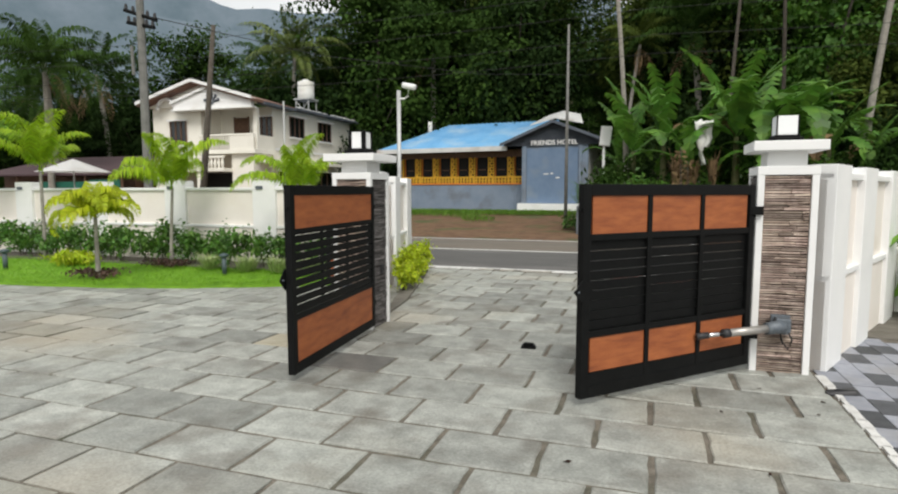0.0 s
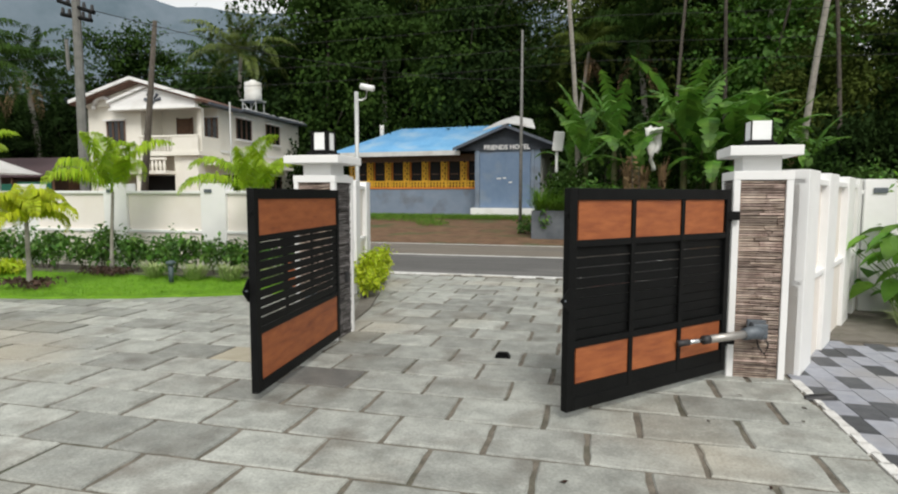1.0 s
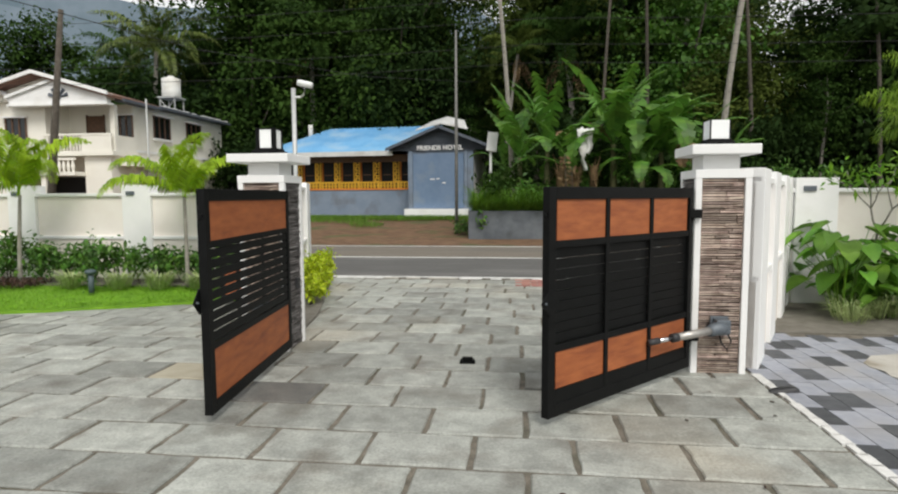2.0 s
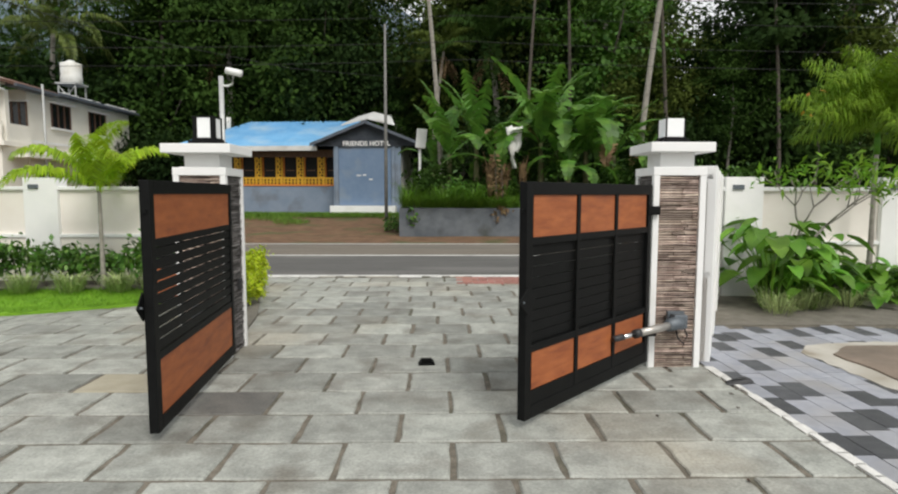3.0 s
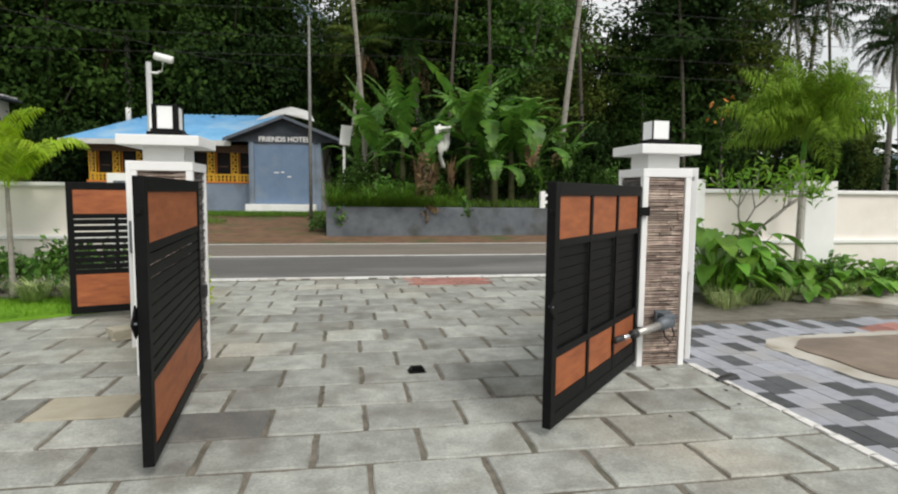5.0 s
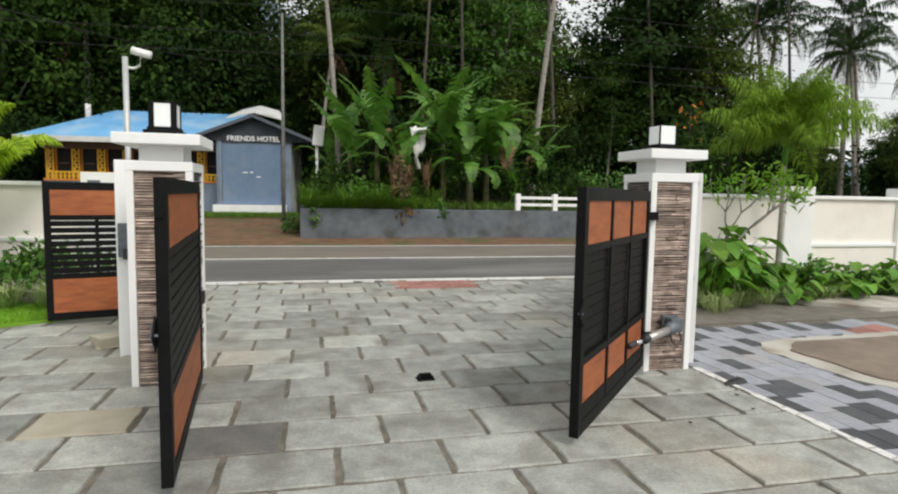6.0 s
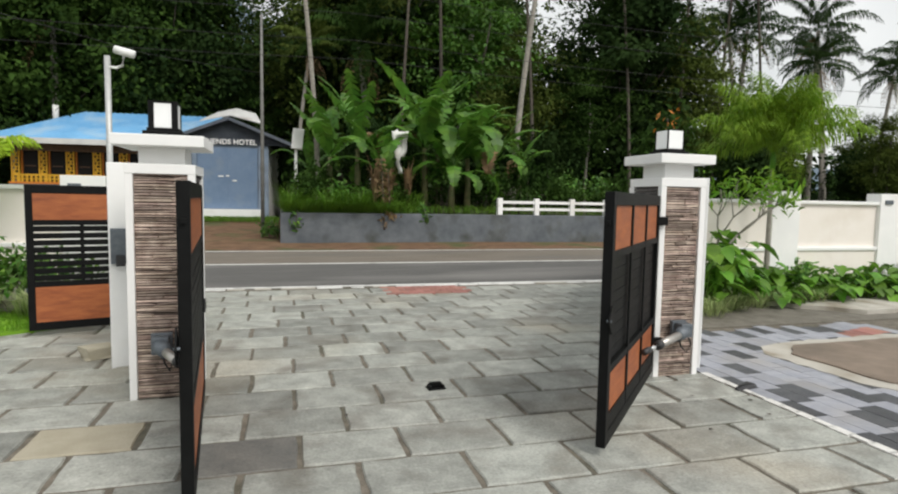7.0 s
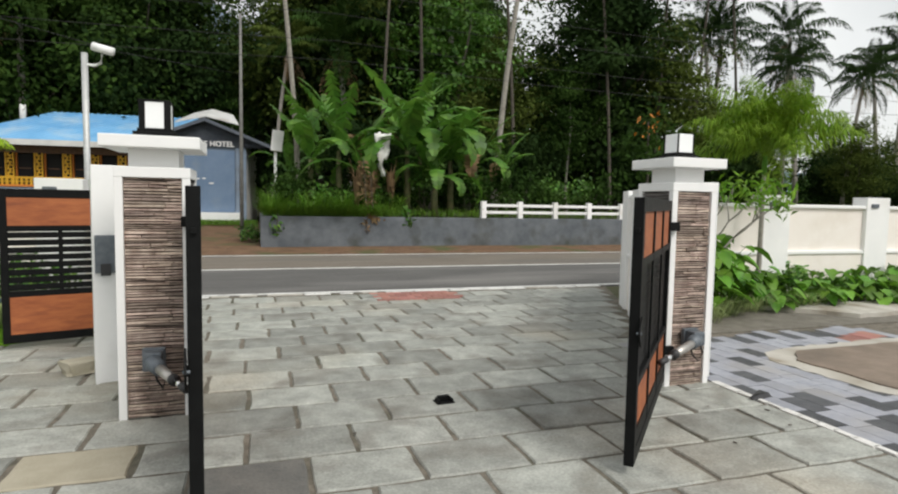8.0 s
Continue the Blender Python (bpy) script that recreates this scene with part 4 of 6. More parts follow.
part("fascia_board", box(-9.0, -0.9, 0.12, 0.2, 3.78, 4.03), "whitesheet", hotel, "white fascia board under the eave")
part("vent_pipe", tube([(-7.6, 4.6, 4.9), (-7.6, 4.6, 6.1)], 0.14, 10), "whitesheet", hotel, smooth=True)

# ---------------------------------------------------------------- the two storey house

house = thing("house", pose(-20.05, 27.0, 0.0), "cream two storey house with gabled roof, balcony and dark windows", "house")
part("body", box(-6.85, 0.0, 1.6, 10.6, -0.1, 6.3), "house", house)
part("left_bay", box(-6.85, -3.5, 0.0, 1.6, 2.75, 6.3), "house", house)
part("bay_base", box(-6.85, -4.9, 0.0, 1.6, -0.1, 2.75), "house", house)
part("porch_pillar", box(-1.5, -0.1, -0.05, 1.6, -0.1, 3.62, 0.02), "house", house)
part("corner_post", box(-0.1, 0.14, 0.0, 0.24, 3.84, 6.05, 0.01), "house", house)
part("balcony_slab", box(-3.55, 0.2, -0.3, 1.6, 3.62, 3.84, 0.01), "house", house)
part("side_balcony_wall", box(0.0, 0.12, 0.24, 1.6, 3.84, 4.62), "house", house)
bal = part("balcony", box(-3.5, 0.1, -0.27, -0.17, 4.58, 4.68, 0.01), "house", house, "cream balcony rail")
part("panel", box(-1.45, 0.1, -0.25, -0.19, 3.84, 4.58), "house", bal)
for i in range(12):
    part("baluster", tube([(-3.42 + i * 0.17, -0.22, 3.84), (-3.42 + i * 0.17, -0.22, 4.1), (-3.42 + i * 0.17, -0.22, 4.58)], [0.03, 0.05, 0.03], 6), "house", bal)
# pierced parapet above the porch
par = part("porch_parapet", box(-5.0, -1.5, -0.75, -0.6, 3.38, 3.5, 0.01), "house", house, "cream pierced parapet over the porch")
part("sill_band", box(-5.05, -1.45, -0.8, 0.0, 2.66, 2.84, 0.01), "house", par)
for i in range(15):
    part("baluster", tube([(-4.9 + i * 0.235, -0.68, 2.84), (-4.9 + i * 0.235, -0.68, 3.08), (-4.9 + i * 0.235, -0.68, 3.38)], [0.04, 0.085, 0.04], 6), "house", par)
# porch shade painted as a near black sheet on the back wall
part("porch_shade_sheet", box(-4.85, -1.5, 1.52, 1.6, 0.0, 2.66), "dark", house, "near black sheet painted as shade in the ground floor opening")
part("porch_post", box(-3.3, -3.05, -0.7, -0.45, -0.1, 2.66), "house", house)
dr = part("door", box(-2.45, -1.6, 1.53, 1.6, 3.84, 5.75), "brownwood", house, "brown wooden balcony door")
part("frame", box(-2.52, -2.45, 1.5, 1.6, 3.84, 5.8), "brownwood", dr)
part("frame", box(-1.6, -1.53, 1.5, 1.6, 3.84, 5.8), "brownwood", dr)
for i in range(2):
    part("door_panel", box(-2.33, -1.72, 1.51, 1.53, 4.0 + 0.88 * i, 4.7 + 0.88 * i, 0.005), "brownwood", dr)


def window(x0, x1, y0, y1, z0, z1, parent):
    w = part("window", box(x0, x1, y0, y1, z0, z1), "glass", parent, "dark glazed window")
    lx = x1 - x0 > y1 - y0
    if lx:
        part("sill", box(x0 - 0.08, x1 + 0.08, y0 - 0.12, y1, z0 - 0.1, z0), "white", w)
        part("hood", box(x0 - 0.1, x1 + 0.1, y0 - 0.2, y1, z1, z1 + 0.07), "white", w)
    else:
        part("sill", box(x0, x1 + 0.12, y0 - 0.08, y1 + 0.08, z0 - 0.1, z0), "white", w)
        part("hood", box(x0, x1 + 0.25, y0 - 0.1, y1 + 0.1, z1, z1 + 0.07), "white", w)
    for k in range(4):
        f = k / 3
        if lx:
            xx = x0 + (x1 - x0) * f
            part("frame", box(xx - 0.035, xx + 0.035, y0 - 0.03, y0, z0, z1), "brownwood", w)
        else:
            yy = y0 + (y1 - y0) * f
            part("frame", box(x1, x1 + 0.03, yy - 0.04, yy + 0.04, z0, z1), "brownwood", w)


window(-1.02, 0.0, 1.55, 1.6, 4.4, 5.75, house)
window(-5.6, -4.5, -0.03, 0.0, 4.2, 5.5, house)
window(0.0, 0.03, 3.26, 4.73, 4.77, 5.95, house)
window(0.0, 0.03, 6.4, 7.95, 4.77, 5.95, house)
window(0.0, 0.03, 2.0, 3.4, 1.2, 2.72, house)
window(0.0, 0.03, 5.9, 8.1, 1.2, 2.78, house)
part("side_canopy", box(0.0, 0.8, 0.3, 8.4, 3.14, 3.32, 0.02), "house", house, "cream concrete sunshade")
part("plinth_band", box(0.0, 0.06, 1.6, 10.6, 3.9, 4.02), "white", house)
part("downpipe", tube([(0.55, 1.9, 0.0), (0.55, 1.9, 3.2), (0.55, 1.9, 6.6)], 0.05, 8), "galv", house, smooth=True)
# main gable with its brown soffit, and the smaller white pediment before it
bm = prism([(-6.85, 6.25), (0.2, 6.25), (0.2, 6.35), (-3.35, 7.35), (-6.85, 6.35)], 0.0, 0.2)
bmesh.ops.rotate(bm, verts=bm.verts, matrix=Euler((radians(90), 0, 0)).to_matrix())
part("gable_wall", bm, "house", house)
bm = prism([(-4.8, 6.0), (0.25, 6.0), (0.25, 6.36), (-2.3, 7.12), (-4.8, 6.36)], 0.35, 0.6)
bmesh.ops.rotate(bm, verts=bm.verts, matrix=Euler((radians(90), 0, 0)).to_matrix())
part("pediment", bm, "white", house, "white gable pediment")
part("pediment_cornice", box(-4.9, 0.32, -0.68, -0.2, 5.96, 6.06, 0.01), "white", house)
for k in range(5):
    a = radians(18 + 36 * k)
    part("vent_ray", tube([(-2.2 + 0.12 * math.cos(a), -0.61, 6.32 + 0.12 * math.sin(a)), (-2.2 + 0.5 * math.cos(a), -0.61, 6.32 + 0.5 * math.sin(a))], [0.04, 0.1], 5), "fascia", house)
part("vent_hub", tube([(-2.2, -0.6, 6.3), (-2.2, -0.63, 6.3)], 0.1, 10), "fascia", house)
part("arch_hood", tube([(-5.55 + 0.6 * math.cos(radians(a)), -0.35, 6.1 + 0.6 * math.sin(radians(a))) for a in range(0, 181, 15)], 0.11, 8), "white", house, "white arched hood over the window", smooth=True)
slope("roof", (-7.2, -0.8, 6.42), (-3.35, -0.8, 7.5), (-3.35, 3.2, 7.5), (-7.2, 3.2, 6.42), "browntile", house, 0.14, "brown tiled roof")
slope("roof", (0.45, -0.8, 6.42), (0.45, 3.2, 6.42), (-3.35, 3.2, 7.5), (-3.35, -0.8, 7.5), "browntile", house, 0.14, "brown tiled roof")
for a, b in (((-7.2, 6.44), (-3.35, 7.52)), ((-3.35, 7.52), (0.45, 6.44))):
    slope("barge_board", (a[0], -0.9, a[1] + 0.1), (b[0], -0.9, b[1] + 0.1), (b[0], -0.8, b[1] + 0.1), (a[0], -0.8, a[1] + 0.1), "white", house, 0.17, "white barge board")
for a, b in (((-4.95, 6.36), (-2.3, 7.17)), ((-2.3, 7.17), (0.35, 6.36))):
    slope("raking_cornice", (a[0], -0.72, a[1] + 0.1), (b[0], -0.72, b[1] + 0.1), (b[0], -0.3, b[1] + 0.1), (a[0], -0.3, a[1] + 0.1), "white", house, 0.13, "white raking cornice")
part("terrace_slab", box(-6.95, 0.55, 3.2, 10.9, 6.3, 6.44, 0.02), "fascia", house, "dark flat roof slab")
part("side_eave", box(0.0, 0.55, 0.2, 3.2, 6.22, 6.36, 0.02), "fascia", house, "dark flat roof slab")
r9 = random.Random(19)
for i in range(9):
    y9 = 3.6 + i * 0.8 + r9.uniform(-0.2, 0.2)
    part("loose_tile", box(0.15, 0.15 + r9.uniform(0.2, 0.4), y9, y9 + r9.uniform(0.25, 0.6), 6.44, 6.47 + r9.uniform(0.02, 0.1)), "whitesheet", house, "weathered scrap sheet on the roof edge")
# water tank on a steel stand
tk = thing("water_tank", pose(-20.6, 33.0, 6.1) @ Matrix.Scale(0.74, 4), "white plastic water tank on a steel stand on the roof", "water tank")
part("barrel", tube([(0, 0, 1.7), (0, 0, 1.75), (0, 0, 2.2), (0, 0, 2.25), (0, 0, 2.75), (0, 0, 2.8), (0, 0, 3.1), (0, 0, 3.25)], [0.66, 0.7, 0.7, 0.67, 0.7, 0.67, 0.7, 0.3], 20), "tank", tk, smooth=True)
part("lid", tube([(0, 0, 3.24), (0, 0, 3.34)], 0.24, 14), "tank", tk)
for sx in (-1, 1):
    for sy in (-1, 1):
        part("stand_leg", box(sx * 0.6 - 0.04, sx * 0.6 + 0.04, sy * 0.6 - 0.04, sy * 0.6 + 0.04, -0.6, 1.7), "galv", tk)
part("platform", box(-0.75, 0.75, -0.75, 0.75, 1.58, 1.7), "galv", tk)
part("brace", tube([(-0.6, -0.6, 0.0), (0.6, -0.6, 1.5)], 0.03, 6), "galv", tk)
part("brace", tube([(0.6, -0.6, 0.0), (-0.6, -0.6, 1.5)], 0.03, 6), "galv", tk)

# low shed, green netting and market umbrella left of the house
shed = thing("shed", pose(-32.5, 26.0, 0.0), "low shed with a dark maroon roof and green netting", "shed")
part("wall", box(-6, 4.6, 0.5, 4, -0.1, 2.6), "brownwood", shed)
slope("roof", (-6.5, -0.8, 2.6), (5.2, -0.8, 2.6), (5.2, 4.5, 3.9), (-6.5, 4.5, 3.9), "maroon", shed, 0.1)
for i in range(5):
    part("post", tube([(-6 + i * 2.7, -0.6, -0.1), (-6 + i * 2.7, -0.6, 2.6)], 0.06, 8), "brownwood", shed)
part("net_screen", box(-1.0, 2.2, -0.75, -0.71, 0.0, 2.15), "green_tarp", shed, "green shade netting")
part("net_screen", box(2.6, 4.8, -0.75, -0.71, 0.0, 2.25), "green_tarp", shed, "green shade netting")
um = thing("market_umbrella", pose(-26.2, 21.3, 0.1), "white market umbrella on a thin pole", "umbrella")
part("pole", tube([(0, 0, 0), (0, 0, 2.9)], 0.03, 8), "galv", um)
bm = bmesh.new()
top = bm.verts.new((0, 0, 3.05))
ring = [bm.verts.new((1.6 * math.cos(k * math.pi / 4), 1.6 * math.sin(k * math.pi / 4), 2.42)) for k in range(8)]
for k in range(8):
    bm.faces.new((top, ring[k], ring[(k + 1) % 8]))
bmesh.ops.solidify(bm, geom=bm.faces[:], thickness=0.02)
part("canopy", bm, "white", um, "white cloth canopy")

# ---------------------------------------------------------------- retaining wall, poles, wires, rail

rw = thing("retaining_wall", pose(0, 0, 0), "stained grey concrete retaining wall beside the road", "wall", "", "structure")
part("face", box(-2.4, 60, 21.3, 21.55, -0.05, 1.06, 0.02), "old_concrete", rw)
part("return", box(-2.4, -2.15, 21.55, 26, -0.05, 1.06, 0.02), "old_concrete", rw)
bk = [(-2.3, 21.5), (60, 21.5), (60, 36.5), (-2.3, 36.5)]
tagged(part("raised_bank", prism(bk, 0.0, 1.02), "ground", None, "raised earth bank behind the retaining wall"), "", "bank", "", "structure")


def bank_area(x0, x1, y0, y1, z):
    def area(rng, n):
        return np.stack([rng.uniform(x0, x1, n), y0 + (y1 - y0) * rng.uniform(0, 1, n) ** 1.5, np.full(n, z)], axis=1)
    return area


tuft("overhanging_grass", None, 1300, 0.5, 2.2, "weed", "green grass hanging over the retaining wall edge", 23, 0.016, "grass", "stuff", bank_area(-2.35, 1.6, 21.28, 21.7, 1.05))
tuft("wild_grass", None, 5000, 0.5, 0.9, "weed", "green wild grass on top of the retaining wall", 21, 0.016, "grass", "stuff", bank_area(-2.3, 2.0, 21.5, 24.5, 1.02))


rg7 = random.Random(77)
for i in range(26):
    tuft("grass_tuft", pose(rg7.uniform(-2.2, 2.4), rg7.uniform(21.45, 22.9), 1.02), 110, rg7.uniform(0.5, 1.05), rg7.uniform(0.9, 1.5), "weed", "tall green grass tuft on the raised bank", 800 + i, 0.02)
tuft("sparse_grass", None, 2600, 0.4, 1.2, "weed", "sparse dark grass along the top of the wall", 24, 0.016, "grass", "stuff", bank_area(2.0, 16, 21.5, 23.5, 1.02))


def verge_area(rng, n):
    x, y = rng.uniform(-17, -2.5, n), rng.uniform(23.6, 31.6, n)
    k = np.array([noise.noise((a * 0.35, b * 0.35, 3.0)) for a, b in zip(x, y)])
    y = np.where(k > 0.55 - (y - 23.6) * 0.16, y, 28.5 + 2.8 * rng.uniform(0, 1, n))
    return np.stack([x, y, np.array([rise(a, b) for a, b in zip(x, y)]) + 0.02], axis=1)


tuft("verge_grass", None, 24000, 0.26, 1.0, "weed", "patchy grass in front of the blue hotel", 22, 0.014, "grass", "stuff", verge_area)
rl = thing("white_railing", pose(5.3, 21.43, 1.05), "white concrete post and rail fence on the retaining wall", "railing")
for i in range(6):
    part("post", box(i * 1.45 - 0.09, i * 1.45 + 0.09, -0.09, 0.09, 0.0, 0.62, 0.01), "white", rl)
for z in (0.22, 0.47):
    part("rail", box(0, 7.25, -0.045, 0.045, z - 0.05, z + 0.05, 0.008), "white", rl)
fp = thing("flag_pole", pose(-3.0, 23.0, 0.1), "tall thin grey pole beside the road", "pole")
part("shaft", tube([(0, 0, -0.1), (0, 0, 4), (0, 0, 7.7)], [0.07, 0.06, 0.04], 10), "pole", fp, smooth=True)
sbp = thing("post_box_pole", pose(-1.8, 25.6, 1.0), "white post carrying a white meter box", "pole")
part("post", tube([(0, 0, -0.1), (0, 0, 2.9)], 0.06, 10), "white", sbp, smooth=True)
part("meter_box", box(-0.45, -0.02, -0.2, 0.12, 2.45, 3.25, 0.03), "white", sbp, m=pose(0, 0, 0, 0, 6, 0))
up = thing("utility_pole", pose(-12.1, 11.9, 0), "grey concrete utility pole with dark cross arms", "utility pole")
part("shaft", tube([(0, 0, -0.1), (0, 0, 4), (0, 0, 8.2)], [0.11, 0.10, 0.08], 8), "pole", up)
for z, w, tilt in ((5.96, 0.5, 0.17), (5.72, 0.42, 0.1)):
    a = part("cross_arm", tube([(-w, 0, z + tilt), (w, 0, z - tilt)], 0.05, 6), "black", up)
    for x in (-w * 0.9, -w * 0.45, w * 0.45, w * 0.9):
        part("insulator", tube([(x, 0, z - tilt * x / w + 0.04), (x, 0, z - tilt * x / w + 0.16)], [0.045, 0.03], 8), "plastic", a)
part("bracket", tube([(-0.2, -0.1, 4.5), (-0.2, -0.12, 5.2)], 0.04, 6), "pole", up)
op = thing("wooden_pole", pose(-17.7, 20.6, 0), "dark weathered leaning wooden pole", "utility pole")
part("shaft", tube([(-0.5, 0, -0.1), (0, 0, 4), (0.55, 0, 8.4)], [0.15, 0.125, 0.085], 8), "bark", op, smooth=True)
for k, (z, y) in enumerate(((6.1, 21.0), (6.7, 21.0), (7.55, 21.0), (8.3, 21.0))):
    cbl = thing("power_line", pose(0, 0, 0), "thin black overhead power line along the road", "cable", "power lines")
    pts = []
    for s0 in range(-3, 5):
        for j in range(8):
            f = j / 8
            pts.append((s0 * 30 + f * 30, y, z - 0.3 * 4 * f * (1 - f)))
    part("wire", tube(pts, 0.008, 4), "cable", cbl)
# wire rising from the near pole
wr = thing("service_wire", pose(0, 0, 0), "thin black service wire from the utility pole", "cable")
part("wire", tube([(-12.2, 11.9, 6.0), (-10, 17, 5.9), (-7, 25, 6.6), (-3, 37, 8.5)], 0.01, 4), "cable", wr)

# ---------------------------------------------------------------- garden plants

palm("young_palm", pose(-9.35, 9.7, 0.05), 1.6, 0.04, 8, 1.5, 0.46, 84, "leaf_lime", "young palm with bright lime green arching fronds on the lawn", lean=(0.1, 0), seed=5, curve=2.2, vee=0.3, rise=(40, 88), droop=(90, 150), hang=0.9, group="lawn palms", rach=0.012, width=0.042)
palm("young_palm", pose(-13.2, 9.9, 0.05), 2.0, 0.045, 8, 1.65, 0.48, 84, "leaf_lime", "young palm with lime green fronds near the wall", seed=6, curve=2.2, vee=0.5, rise=(40, 88), droop=(70, 125), hang=0.6, group="lawn palms", rach=0.012, width=0.042)
palm("young_palm", pose(-6.3, 9.85, 0.05), 1.55, 0.04, 8, 1.4, 0.44, 84, "leaf_lime", "young palm with upright lime green fronds", seed=7, curve=2.0, vee=0.45, rise=(30, 86), droop=(85, 135), hang=0.65, group="lawn palms", rach=0.012, width=0.042)
palm("young_palm", pose(-15.4, 10.0, 0.05), 2.3, 0.06, 10, 1.7, 0.48, 56, "leaf_areca", "young green palm near the wall", seed=8, curve=1.9, rise=(40, 86), droop=(60, 110), hang=0.6, group="lawn palms", rach=0.012, width=0.042)
palm("golden_palm", pose(-9.33, 7.95, 0.03), 1.12, 0.045, 13, 0.95, 0.34, 44, "leaf_gold", "small golden yellow palm with drooping fronds", seed=9, curve=1.8, rise=(25, 82), droop=(130, 175), hang=0.8, rach=0.012, width=0.09)
palm("foxtail_palm", pose(5.38, 9.1, 0.0), 2.2, 0.045, 30, 1.42, 0.46, 90, "leaf_foxtail", "bushy olive green palm with fine feathery fronds", seed=10, curve=1.6, rise=(18, 88), droop=(45, 105), hang=0.7, shaft=0.3, rach=0.010, width=0.03, vee=0.2, fluff=1.1)
for x, y, r, s in ((-9.33, 7.95, 0.42, 31), (-9.35, 9.55, 0.5, 32)):
    shrub("ground_cover", pose(x, y, 0.03), (r, r * 0.7, 0.16), "leaf_maroon", "dark reddish ground cover round a palm stem", s, 420, 0.07, "ground cover", lump=9)

rng = random.Random(4)
for i in range(24):
    x = -15.6 + i * 0.455
    shrub("hedge_shrub", pose(x + rng.uniform(-0.12, 0.12), 10.2 + rng.uniform(-0.2, 0.15), 0.05), (0.42, 0.38, rng.uniform(0.62, 0.86)), "leaf_hedge",
          "dark green leafy shrub in the bed along the wall", 100 + i, 340, 0.115, "shrub", group="hedge shrubs")
shrub("fern_clump", pose(-11.6, 9.3, 0.03), (0.65, 0.4, 0.34), "leaf_yellow", "yellow green spiky fern clump on the lawn edge", 140, 700, 0.2, "fern", 0.18)
for i, (x, y) in enumerate(((-7.3, 9.45), (-6.6, 9.5), (-5.9, 9.55), (-5.3, 9.5), (-8.2, 9.5))):
    tuft("spider_grass", pose(x, y, 0.04), 260, 0.34, 1.1, "leaf_pale", "pale green striped grass tuft", 150 + i, 0.016)
shrub("spiral_shrub", pose(-7.65, 9.3, 0.03), (0.22, 0.22, 0.85), "leaf_hedge", "small upright clipped green shrub", 160, 420, 0.07, "shrub")
for i, (x, y) in enumerate(((-7.45, 9.0), (-12.2, 8.3), (-5.2, 9.25))):
    bl = thing("bollard_light", pose(x, y, 0.03), "short teal grey garden bollard light on the lawn", "garden light", "garden lights")
    part("post", tube([(0, 0, 0), (0, 0, 0.34)], 0.045, 10), "bluegrey", bl, smooth=True)
    part("head", tube([(0, 0, 0.34), (0, 0, 0.36), (0, 0, 0.40), (0, 0, 0.42)], [0.05, 0.085, 0.085, 0.03], 12), "bluegrey", bl, smooth=True)
for i in range(7):
    f = i / 6
    shrub("yellow_shrub", pose(-3.66 - 0.5 * f + rng.uniform(-0.04, 0.04), 8.6 + 2.0 * f, 0.0), (0.2, 0.24, rng.uniform(0.42, 0.62)), "leaf_yellow",
          "bright yellow green leafy shrub at the wall foot", 170 + i, 420, 0.075, "shrub", group="yellow shrubs")


def broad_plant(m, height, n, size, seed, label):
    """A plant with long stalks and broad heart-shaped leaves, each leaf bent along its rib."""
    rg = random.Random(seed)
    t = thing("broadleaf_plant", m, label, "plant", "broadleaf plants")
    bm = bmesh.new()
    lf = bmesh.new()
    for i in range(n):
        a = i * 2.4 + rg.uniform(-0.3, 0.3)
        r = rg.uniform(0.1, 0.42) * (0.5 + height)
        h = height * rg.uniform(0.35, 1.0)
        c = Vector((r * math.cos(a), r * math.sin(a), h))
        tube([(0.1 * math.cos(a), 0.1 * math.sin(a), 0), (c.x * 0.5, c.y * 0.5, h * 0.65), c], [0.008, 0.006, 0.004], 4, bm)
        s = size * rg.uniform(0.65, 1.2)
        out = Vector((math.cos(a + rg.uniform(-0.5, 0.5)), math.sin(a + rg.uniform(-0.5, 0.5)), rg.uniform(-0.7, 0.0))).normalized()
        sd = out.cross(Vector((0, 0, 1))).normalized()
        nm = sd.cross(out)
        prof = ((-0.12, 0.0), (-0.2, 0.3), (0.1, 0.48), (0.45, 0.42), (0.8, 0.2), (1.0, 0.0))
        rib = [lf.verts.new(c + out * u * s - Vector((0, 0, 1)) * s * 0.3 * max(0, u) ** 2) for u, w in prof]
        for sgn in (-1, 1):
            e = [rib[0]] + [lf.verts.new(c + out * u * s + sd * sgn * w * s + nm * w * s * 0.35 - Vector((0, 0, 1)) * s * 0.3 * max(0, u) ** 2) for u, w in prof[1:-1]] + [rib[-1]]
            for k in range(5):
                q = [rib[k], e[k], e[k + 1], rib[k + 1]]
                q2 = []
                for v in q:
                    if v not in q2:
                        q2.append(v)
                if len(q2) > 2:
                    lf.faces.new(q2 if sgn > 0 else q2[::-1])
    part("stalk", bm, "leaf_areca", t)
    part("foliage", lf, "leaf_big", t, smooth=True)
    return t


